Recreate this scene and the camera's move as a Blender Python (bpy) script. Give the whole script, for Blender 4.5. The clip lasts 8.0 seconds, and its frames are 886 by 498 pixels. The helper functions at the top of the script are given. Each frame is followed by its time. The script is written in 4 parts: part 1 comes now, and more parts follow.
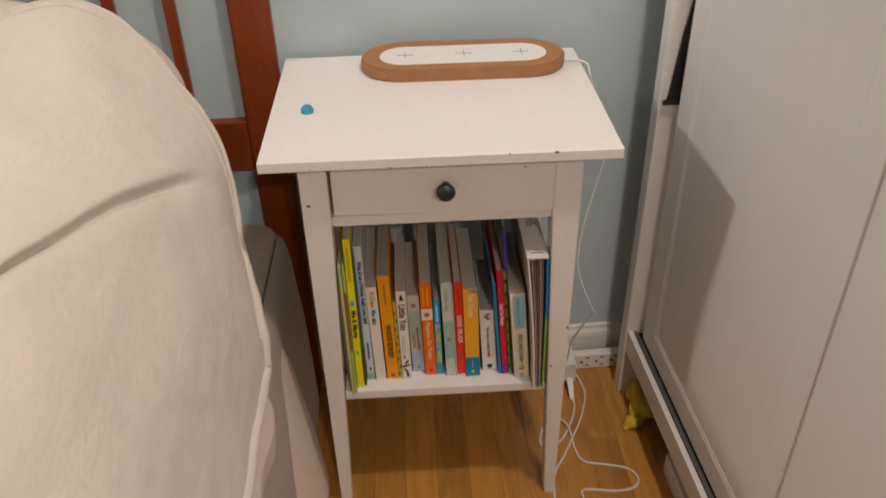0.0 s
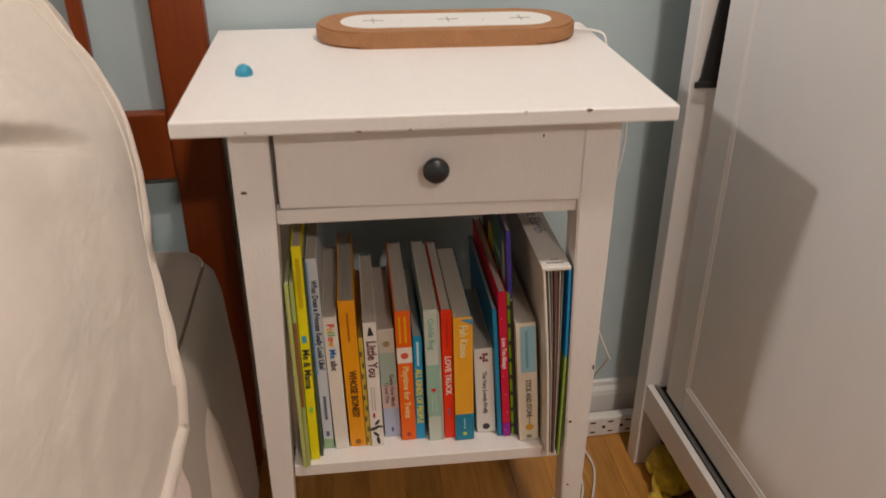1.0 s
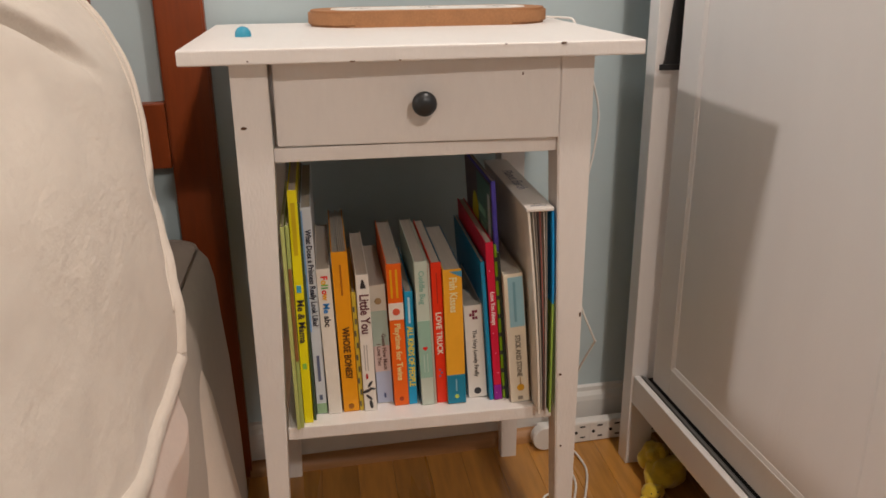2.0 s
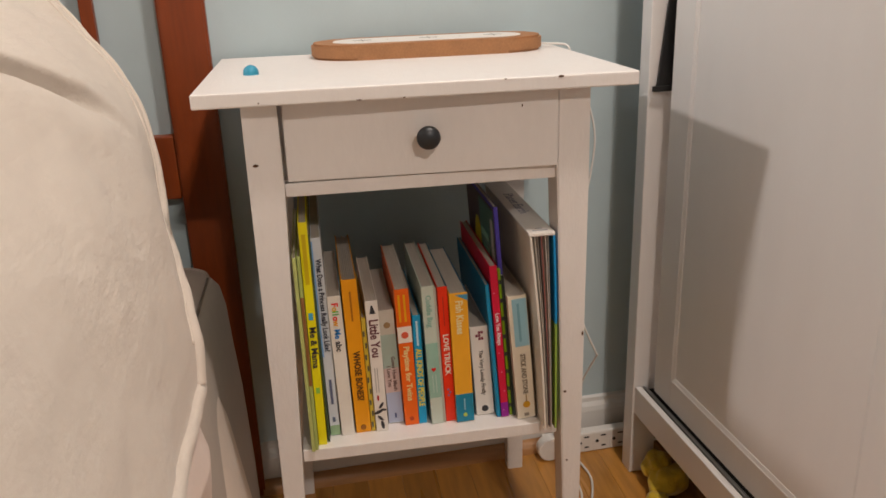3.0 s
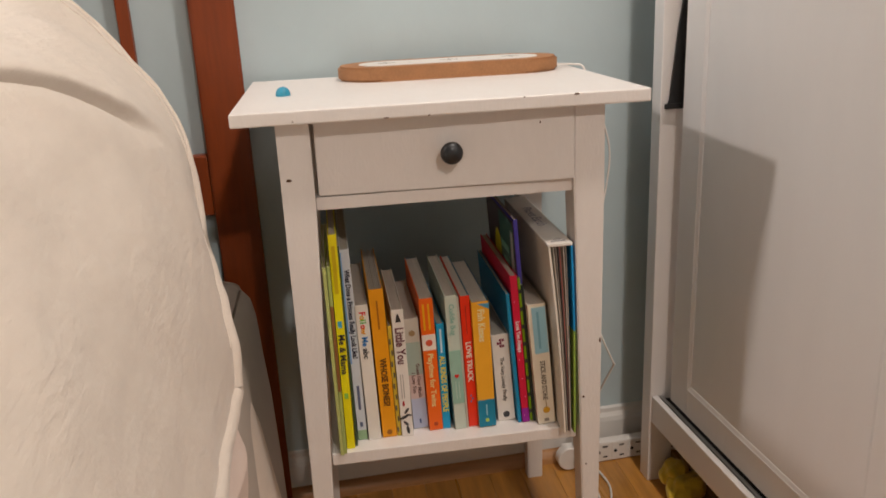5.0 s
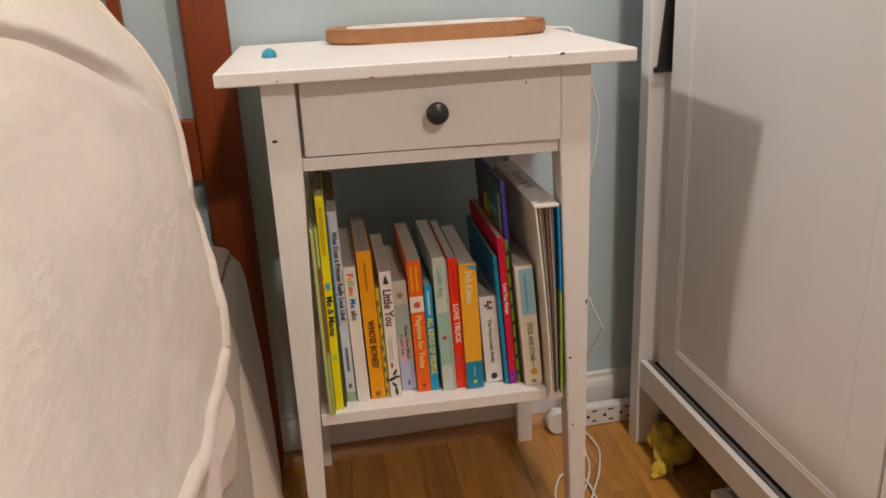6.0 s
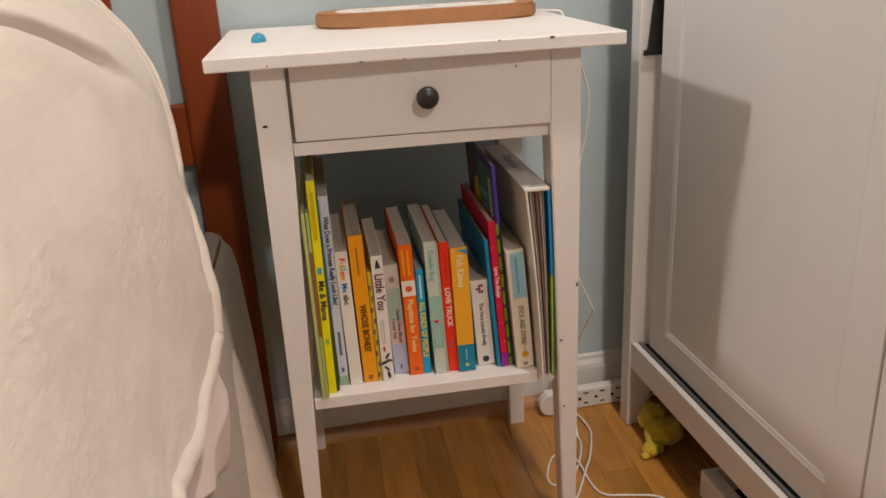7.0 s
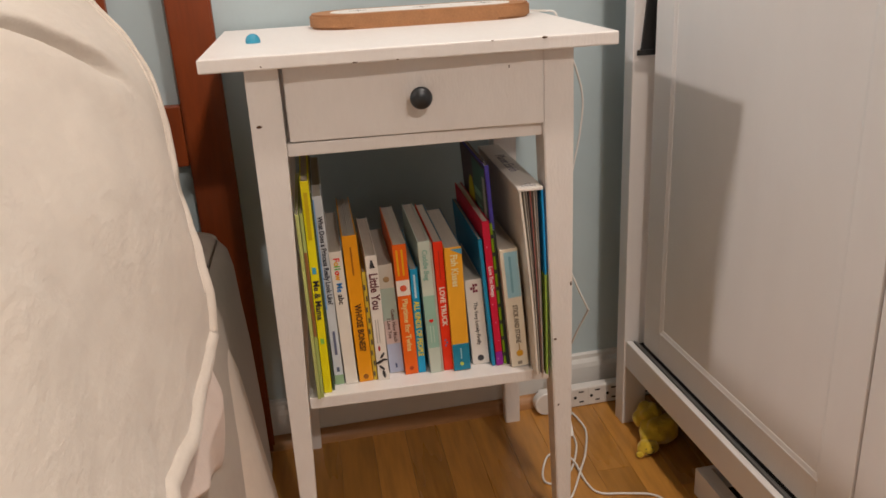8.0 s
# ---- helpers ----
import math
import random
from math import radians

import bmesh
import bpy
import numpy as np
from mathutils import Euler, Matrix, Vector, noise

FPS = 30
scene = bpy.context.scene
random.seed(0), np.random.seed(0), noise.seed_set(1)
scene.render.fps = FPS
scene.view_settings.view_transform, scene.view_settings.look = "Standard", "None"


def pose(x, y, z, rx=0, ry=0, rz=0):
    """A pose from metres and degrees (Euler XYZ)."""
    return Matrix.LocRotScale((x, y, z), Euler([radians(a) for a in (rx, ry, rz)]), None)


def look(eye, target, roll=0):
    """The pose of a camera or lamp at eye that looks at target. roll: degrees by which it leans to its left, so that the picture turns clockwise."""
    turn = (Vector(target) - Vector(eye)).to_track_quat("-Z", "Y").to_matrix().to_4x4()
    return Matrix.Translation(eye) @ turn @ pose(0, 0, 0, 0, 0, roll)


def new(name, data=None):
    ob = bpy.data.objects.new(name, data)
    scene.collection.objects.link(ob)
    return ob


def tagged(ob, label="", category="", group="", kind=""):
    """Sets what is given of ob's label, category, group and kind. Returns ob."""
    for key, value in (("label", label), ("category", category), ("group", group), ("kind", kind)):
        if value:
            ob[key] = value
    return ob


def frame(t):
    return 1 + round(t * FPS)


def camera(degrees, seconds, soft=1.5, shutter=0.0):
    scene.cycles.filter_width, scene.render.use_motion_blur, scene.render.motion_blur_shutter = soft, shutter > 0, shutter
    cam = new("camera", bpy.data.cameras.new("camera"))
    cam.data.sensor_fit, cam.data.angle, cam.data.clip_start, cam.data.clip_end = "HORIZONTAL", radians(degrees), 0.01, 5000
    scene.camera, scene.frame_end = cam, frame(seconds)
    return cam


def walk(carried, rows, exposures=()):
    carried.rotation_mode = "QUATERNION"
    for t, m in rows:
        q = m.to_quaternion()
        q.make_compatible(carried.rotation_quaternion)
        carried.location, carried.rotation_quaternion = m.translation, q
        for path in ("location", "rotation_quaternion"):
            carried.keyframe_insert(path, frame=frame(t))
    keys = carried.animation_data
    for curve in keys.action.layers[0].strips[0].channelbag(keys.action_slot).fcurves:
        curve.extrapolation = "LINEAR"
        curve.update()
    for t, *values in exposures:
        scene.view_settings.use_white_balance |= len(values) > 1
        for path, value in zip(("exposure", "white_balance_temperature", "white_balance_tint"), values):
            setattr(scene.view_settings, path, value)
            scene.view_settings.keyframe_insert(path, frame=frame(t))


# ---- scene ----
cam = camera(57.2, 8.0, soft=1.6, shutter=0.35)
PATH = [
    (0, (-0.039, -0.896, 1.178), (0.03, 0.749, 0.043), -1.3),
    (0.5, (-0.059, -0.745, 1.084), (0.028, 0.955, 0.034), -2.1),
    (1, (-0.073, -0.692, 0.933), (0.137, 1.062, -0.004), 0.2),
    (1.5, (-0.101, -0.733, 0.8), (0.172, 1.103, 0.053), 0.5),
    (1.7, (-0.097, -0.768, 0.772), (0.172, 1.09, 0.083), -0.1),
    (2.8, (-0.117, -0.822, 0.805), (0.194, 1.043, 0.151), -1.7),
    (3, (-0.114, -0.822, 0.811), (0.176, 1.043, 0.152), -2.0),
    (3.5, (-0.105, -0.817, 0.807), (0.16, 1.059, 0.166), -2.7),
    (4, (-0.112, -0.837, 0.818), (0.175, 1.051, 0.227), -3.2),
    (4.5, (-0.12, -0.851, 0.821), (0.181, 1.048, 0.272), -2.8),
    (5, (-0.13, -0.868, 0.812), (0.127, 1.021, 0.208), -2.7),
    (5.2, (-0.127, -0.867, 0.81), (0.13, 1.012, 0.177), -2.6),
    (6.3, (-0.118, -0.882, 0.793), (0.145, 0.981, 0.116), -3.0),
    (6.5, (-0.117, -0.881, 0.802), (0.15, 0.975, 0.107), -3.1),
    (7, (-0.118, -0.883, 0.797), (0.153, 0.972, 0.1), -3.0),
    (7.5, (-0.115, -0.886, 0.796), (0.158, 0.97, 0.101), -3.0),
    (8, (-0.114, -0.888, 0.797), (0.162, 0.967, 0.101), -3.1),
]
walk(cam, [(t, look(eye, target, roll)) for t, eye, target, roll in PATH],
     exposures=[(0.0, -0.03), (1.0, 0.1), (1.7, 0.28), (3.5, 0.28), (4.5, 0.24), (6.5, 0.34), (8.0, 0.34)])

# ---- world, lamps, exposure ----
world = bpy.data.worlds.new("world")
world.use_nodes = True
world.node_tree.nodes["Background"].inputs[0].default_value = (0.9, 0.95, 1.0, 1)
world.node_tree.nodes["Background"].inputs[1].default_value = 0.02
scene.world = world


def lamp(name, place, watts, radius, colour):
    data = bpy.data.lights.new(name, "SPOT")
    data.spot_size, data.spot_blend = radians(140), 0.2
    data.energy, data.shadow_soft_size, data.color = watts, radius, colour
    ob = new(name, data)
    ob.location = place
    return ob


WARM = (1.0, 0.86, 0.76)
SOFT = (1.0, 0.90, 0.845)
lamp("ceiling_lamp_bed", (-2.55, -0.22, 2.36), 124, 0.12, SOFT)
lamp("ceiling_lamp_near", (0.36, -0.42, 2.36), 56, 0.06, WARM)
lamp("ceiling_lamp_room", (0.46, -2.65, 2.36), 88, 0.07, WARM)

# ---- materials ----


def mat(name, colour, rough=0.5, dark=0.85, grain=60.0, stretch=(1, 1, 1), bump=0.0, bump_scale=None, metal=0.0,
        vary=0.0, sheen=0.0, coat=0.0, second=None, tufts=False):
    """A surface with a grain, a broad unevenness, a fine relief and, for pieces, a random tone."""
    m = bpy.data.materials.new(name)
    m.use_nodes = True
    nt = m.node_tree
    N, L = nt.nodes.new, nt.links.new
    b = nt.nodes["Principled BSDF"]
    co = N("ShaderNodeTexCoord")
    mp = N("ShaderNodeMapping")
    mp.inputs["Scale"].default_value = stretch
    L(co.outputs["Object"], mp.inputs[0])
    n1 = N("ShaderNodeTexNoise")
    n1.inputs["Scale"].default_value, n1.inputs["Detail"].default_value = grain, 6
    n2 = N("ShaderNodeTexNoise")
    n2.inputs["Scale"].default_value, n2.inputs["Detail"].default_value = grain * 0.13, 3
    L(mp.outputs[0], n1.inputs[0])
    L(mp.outputs[0], n2.inputs[0])
    r = N("ShaderNodeValToRGB")
    low = second or tuple(c * dark for c in colour)
    r.color_ramp.elements[0].position, r.color_ramp.elements[1].position = 0.32, 0.68
    r.color_ramp.elements[0].color, r.color_ramp.elements[1].color = (*low, 1), (*colour, 1)
    add = N("ShaderNodeMath")
    add.operation = "MULTIPLY_ADD"
    add.inputs[1].default_value = 0.5
    L(n1.outputs[0], add.inputs[0])
    half = N("ShaderNodeMath")
    half.operation = "MULTIPLY"
    half.inputs[1].default_value = 0.5
    L(n2.outputs[0], half.inputs[0])
    L(half.outputs[0], add.inputs[2])
    L(add.outputs[0], r.inputs[0])
    out = r.outputs[0]
    if vary:
        oi = N("ShaderNodeObjectInfo")
        hs = N("ShaderNodeHueSaturation")
        mr = N("ShaderNodeMapRange")
        mr.inputs[3].default_value, mr.inputs[4].default_value = 1 - vary, 1 + vary
        L(oi.outputs["Random"], mr.inputs[0])
        L(mr.outputs[0], hs.inputs["Value"])
        L(out, hs.inputs["Color"])
        out = hs.outputs[0]
    L(out, b.inputs["Base Color"])
    rr = N("ShaderNodeMapRange")
    rr.inputs[3].default_value, rr.inputs[4].default_value = rough * 0.85, min(1, rough * 1.15)
    L(n2.outputs[0], rr.inputs[0])
    L(rr.outputs[0], b.inputs["Roughness"])
    b.inputs["Metallic"].default_value = metal
    b.inputs["Sheen Weight"].default_value = sheen
    b.inputs["Coat Weight"].default_value = coat
    if bump:
        n3 = N("ShaderNodeTexNoise")
        n3.inputs["Scale"].default_value, n3.inputs["Detail"].default_value = bump_scale or grain, 4
        L(mp.outputs[0], n3.inputs[0])
        bp = N("ShaderNodeBump")
        bp.inputs["Strength"].default_value, bp.inputs["Distance"].default_value = bump, 0.004
        height = n3.outputs[0]
        if tufts:
            # pilled clumps, thick in some patches and thin in others
            clump = N("ShaderNodeMapRange")
            clump.inputs[1].default_value, clump.inputs[2].default_value = 0.40, 0.80
            L(n3.outputs[0], clump.inputs[0])
            n4 = N("ShaderNodeTexNoise")
            n4.inputs["Scale"].default_value, n4.inputs["Detail"].default_value = 11, 2
            L(mp.outputs[0], n4.inputs[0])
            patch = N("ShaderNodeMapRange")
            patch.inputs[1].default_value, patch.inputs[2].default_value = 0.36, 0.66
            patch.inputs[3].default_value = 0.12
            L(n4.outputs[0], patch.inputs[0])
            fine = N("ShaderNodeMath")
            fine.operation = "MULTIPLY"
            L(clump.outputs[0], fine.inputs[0])
            L(patch.outputs[0], fine.inputs[1])
            height = fine.outputs[0]
        L(height, bp.inputs["Height"])
        L(bp.outputs[0], b.inputs["Normal"])
    return m


WHITE = mat("white_painted_wood", (0.80, 0.77, 0.75), 0.42, 0.95, 40, (3, 1, 1), 0.12, 120)
WARDROBE = mat("white_wardrobe_paint", (0.80, 0.78, 0.77), 0.38, 0.96, 30, (1, 1, 0.3), 0.06, 150)
WALLPAINT = mat("pale_blue_wall_paint", (0.50, 0.615, 0.655), 0.6, 0.95, 25, (1, 1, 1), 0.04, 220)
CEILING = mat("white_ceiling_paint", (0.8, 0.79, 0.77), 0.8, 0.97, 20)
TRIM = mat("white_trim_paint", (0.72, 0.72, 0.70), 0.45, 0.93, 30, (0.4, 1, 1), 0.08)
OAK = mat("oak_strip_floor", (0.56, 0.262, 0.055), 0.28, 0.55, 36, (2.6, 0.3, 1), 0.06, 60, vary=0.2, coat=0.15)
OAKTRIM = mat("oak_quarter_round", (0.46, 0.23, 0.09), 0.4, 0.7, 40, (0.4, 5, 5), 0.05)
CHERRY = mat("red_brown_cherry_wood", (0.25, 0.043, 0.003), 0.45, 0.68, 30, (5, 5, 0.5), 0.05, coat=0.08)
FLEECE = mat("beige_fleece", (0.72, 0.645, 0.57), 0.95, 0.93, 85, (1, 0.45, 1.0), 0.24, 120, sheen=0.2, tufts=True)
SHEET = mat("pink_beige_sheet", (0.76, 0.64, 0.58), 0.9, 0.92, 60, (1, 1, 1), 0.1, 200, sheen=0.1)
CASE = mat("beige_pillowcase", (0.70, 0.62, 0.54), 0.9, 0.9, 50, (1, 1, 1), 0.1, 200, sheen=0.1)
TAUPE = mat("taupe_bedding", (0.76, 0.66, 0.57), 0.9, 0.9, 60, (1, 1, 1), 0.12, 300, sheen=0.1)
GREY = mat("grey_mattress_cover", (0.46, 0.40, 0.34), 0.9, 0.9, 60, (1, 1, 1), 0.12, 300, sheen=0.1)
CORK = mat("brown_cork", (0.42, 0.20, 0.085), 0.75, 0.72, 380, (1, 1, 1), 0.2, 400)
PLASTIC = mat("white_plastic", (0.78, 0.76, 0.73), 0.4, 0.97, 30)
MARK = mat("grey_print", (0.28, 0.27, 0.26), 0.6)
KNOB = mat("dark_grey_metal", (0.045, 0.048, 0.052), 0.38, 0.8, 60, metal=0.6)
BLUE = mat("turquoise_rubber", (0.03, 0.30, 0.46), 0.45, 0.9, 60)
BLACK = mat("black_plastic", (0.012, 0.012, 0.013), 0.5)
DARKHOLE = mat("dark_slot", (0.01, 0.01, 0.01), 0.8)
CHIP = mat("bare_wood_chip", (0.10, 0.045, 0.02), 0.8)
METAL = mat("aluminium_track", (0.5, 0.5, 0.5), 0.35, metal=0.9)
PLUSH = mat("yellow_plush", (0.72, 0.50, 0.03), 0.95, 0.8, 90, bump=0.5, bump_scale=160, sheen=0.3)
PAGE = mat("paper_edges", (0.60, 0.55, 0.48), 0.8, 0.8, 200, (14, 0.3, 0.3), 0.1)

# ---- mesh helpers ----


def part(name, bm, material, parent=None, label=""):
    me = bpy.data.meshes.new(name)
    bm.normal_update()
    bm.to_mesh(me)
    bm.free()
    for m in (material if isinstance(material, (list, tuple)) else [material]):
        me.materials.append(m)
    ob = new(name, me)
    ob.parent = parent
    return tagged(ob, label)


def empty(name, m=None):
    ob = new(name)
    ob.empty_display_size = 0.05
    if m is not None:
        ob.matrix_world = m
    return ob


def box(x0, x1, y0, y1, z0, z1, bevel=0.0, seg=2, bm=None):
    bm = bm or bmesh.new()
    made = bmesh.ops.create_cube(bm, size=1, matrix=Matrix.Translation(((x0 + x1) / 2, (y0 + y1) / 2, (z0 + z1) / 2))
                                 @ Matrix.Diagonal((x1 - x0, y1 - y0, z1 - z0, 1)))
    if bevel:
        edges = {e for v in made["verts"] for e in v.link_edges}
        bmesh.ops.bevel(bm, geom=list(edges), offset=bevel, segments=seg, profile=0.6, affect="EDGES")
    return bm


def prism(outline, z0, z1, bm=None, bevel=0.0):
    """An outline in x, y drawn up from z0 to z1."""
    bm = bm or bmesh.new()
    lower = [bm.verts.new((x, y, z0)) for x, y in outline]
    upper = [bm.verts.new((x, y, z1)) for x, y in outline]
    n = len(outline)
    caps = [bm.faces.new(lower[::-1]), bm.faces.new(upper)]
    for i in range(n):
        bm.faces.new((lower[i], lower[(i + 1) % n], upper[(i + 1) % n], upper[i]))
    if bevel:
        bmesh.ops.bevel(bm, geom=list({e for f in caps for e in f.edges}), offset=bevel, segments=2, affect="EDGES")
    return bm


def hexa(bottom, top, bevel=0.0):
    """A block between two rectangles (x0, x1, y0, y1, z)."""
    bm = bmesh.new()
    vs = [[bm.verts.new(p) for p in ((a, c, z), (b, c, z), (b, d, z), (a, d, z))] for a, b, c, d, z in (bottom, top)]
    lo, up = vs
    bm.faces.new(lo[::-1])
    bm.faces.new(up)
    for i in range(4):
        bm.faces.new((lo[i], lo[(i + 1) % 4], up[(i + 1) % 4], up[i]))
    if bevel:
        bmesh.ops.bevel(bm, geom=bm.edges[:], offset=bevel, segments=2, affect="EDGES")
    return bm


def loft(rects, bevel):
    """A post through rectangles (x0, x1, y0, y1, z), its long edges rounded."""
    bm = bmesh.new()
    rows = [[bm.verts.new(p) for p in ((a, c, z), (b, c, z), (b, d, z), (a, d, z))] for a, b, c, d, z in rects]
    bm.faces.new(rows[0][::-1])
    bm.faces.new(rows[-1])
    for p, q in zip(rows, rows[1:]):
        for i in range(4):
            bm.faces.new((p[i], p[(i + 1) % 4], q[(i + 1) % 4], q[i]))
    long = [e for e in bm.edges if abs(e.verts[0].co.z - e.verts[1].co.z) > 0.02]
    bmesh.ops.bevel(bm, geom=long, offset=bevel, segments=2, affect="EDGES")
    return bm


def lathe(rings, steps=24, axis="z"):
    """A turned body from (radius, height) pairs."""
    bm = bmesh.new()
    rows = []
    for r, h in rings:
        row = []
        for i in range(steps):
            a = 2 * math.pi * i / steps
            p = (r * math.cos(a), r * math.sin(a), h)
            row.append(bm.verts.new(p if axis == "z" else (p[0], -p[2], p[1])))
        rows.append(row)
    for a, b in zip(rows, rows[1:]):
        for i in range(steps):
            bm.faces.new((a[i], a[(i + 1) % steps], b[(i + 1) % steps], b[i]))
    bm.faces.new(rows[0][::-1])
    bm.faces.new(rows[-1])
    bmesh.ops.recalc_face_normals(bm, faces=bm.faces[:])
    return bm


def smooth(ob, angle=None):
    for p in ob.data.polygons:
        p.use_smooth = True
    if angle:
        ob.data.set_sharp_from_angle(angle=radians(angle))
    return ob


def spline(points, per=10):
    """A smooth line through points."""
    P = [Vector(p) for p in points]
    P = [2 * P[0] - P[1]] + P + [2 * P[-1] - P[-2]]
    line = []
    for i in range(1, len(P) - 2):
        for k in range(per):
            t = k / per
            line.append(0.5 * (2 * P[i] + (P[i + 1] - P[i - 1]) * t + (2 * P[i - 1] - 5 * P[i] + 4 * P[i + 1] - P[i + 2]) * t * t
                               + (3 * P[i] - P[i - 1] - 3 * P[i + 1] + P[i + 2]) * t ** 3))
    return line + [P[-2]]


def tube(line, radius, sides=8, bm=None):
    bm = bm or bmesh.new()
    rows, up = [], Vector((0.13, 0.2, 1)).normalized()
    for i, p in enumerate(line):
        d = (line[min(i + 1, len(line) - 1)] - line[max(i - 1, 0)]).normalized()
        a = d.cross(up)
        if a.length < 1e-3:
            a = d.cross(Vector((1, 0, 0)))
        a.normalize()
        c = d.cross(a)
        w = radius(i / (len(line) - 1)) if callable(radius) else radius
        rows.append([bm.verts.new(p + w * (math.cos(2 * math.pi * k / sides) * a + math.sin(2 * math.pi * k / sides) * c)) for k in range(sides)])
    for a, c in zip(rows, rows[1:]):
        for k in range(sides):
            bm.faces.new((a[k], a[(k + 1) % sides], c[(k + 1) % sides], c[k]))
    bm.faces.new(rows[0][::-1])
    bm.faces.new(rows[-1])
    bmesh.ops.recalc_face_normals(bm, faces=bm.faces[:])
    return bm


def sheet_mesh(f, nu, nv):
    """A grid over f(u, v), u and v from 0 to 1."""
    bm = bmesh.new()
    g = [[bm.verts.new(f(i / nu, j / nv)) for j in range(nv + 1)] for i in range(nu + 1)]
    for i in range(nu):
        for j in range(nv):
            bm.faces.new((g[i][j], g[i + 1][j], g[i + 1][j + 1], g[i][j + 1]))
    return bm


def lerp(table, s):
    for (a, p), (b, q) in zip(table, table[1:]):
        if s <= b:
            k = max(0.0, (s - a) / (b - a))
            return p + (q - p) * k
    return table[-1][1]


# ---- the room ----
FZ = 0.004
WALL = 0.3765
TURN = Matrix.Translation((0.05, WALL, 0)) @ Matrix.Rotation(radians(3.0), 4, "Z") @ Matrix.Translation((-0.05, -WALL, 0))


def turned(bm):
    """The wall and what stands along it lie at a slight angle to the nightstand."""
    bm.transform(TURN)
    return bm


X0, X1, Y0, TOP = -3.4, 1.02, -5.2, 2.40
floor = tagged(part("floor", box(X0, X1, Y0, WALL + 0.1, FZ - 0.05, FZ - 0.006), OAK), "honey-coloured oak strip floor with dark seams", "floor", kind="structure")
tagged(part("wall_north", turned(box(X0 - 0.1, X1 + 0.1, WALL, WALL + 0.1, FZ - 0.05, TOP)), WALLPAINT), "pale blue painted wall behind the nightstand", "wall", kind="structure")
tagged(part("wall_south", box(X0 - 0.1, X1 + 0.1, Y0 - 0.1, Y0, FZ - 0.05, TOP), WALLPAINT), "pale blue painted bedroom wall", "wall", kind="structure")
tagged(part("wall_west", box(X0 - 0.1, X0, Y0, WALL - 0.18, FZ - 0.05, TOP), WALLPAINT), "pale blue painted bedroom wall", "wall", kind="structure")
tagged(part("wall_east", box(X1, X1 + 0.1, Y0, WALL + 0.05, FZ - 0.05, TOP), WALLPAINT), "pale blue painted bedroom wall", "wall", kind="structure")
tagged(part("ceiling", box(X0 - 0.1, X1 + 0.1, Y0 - 0.1, WALL + 0.1, TOP, TOP + 0.1), CEILING), "plain white ceiling", "ceiling", kind="structure")
bb = prism([(WALL, FZ), (WALL - 0.013, FZ), (WALL - 0.013, 0.062), (WALL - 0.011, 0.070), (WALL - 0.006, 0.077), (WALL - 0.005, 0.084), (WALL, 0.087)], X0, X1)
bb.transform(Matrix(((0, 0, 1, 0), (1, 0, 0, 0), (0, 1, 0, 0), (0, 0, 0, 1))))
bmesh.ops.recalc_face_normals(bb, faces=bb.faces[:])
tagged(part("baseboard", turned(bb), TRIM), "white painted moulded baseboard", "baseboard", kind="structure")
qy = WALL - 0.0135
qr = prism([(qy, FZ)] + [(qy - 0.017 * math.cos(a), FZ + 0.021 * math.sin(a)) for a in np.linspace(0, math.pi / 2, 7)], X0, X1)
qr.transform(Matrix(((0, 0, 1, 0), (1, 0, 0, 0), (0, 1, 0, 0), (0, 0, 0, 1))))
bmesh.ops.recalc_face_normals(qr, faces=qr.faces[:])
smooth(tagged(part("trim", turned(qr), OAKTRIM), "oak quarter-round trim at the foot of the wall", "trim", kind="structure"), 40)

# ---- nightstand ----


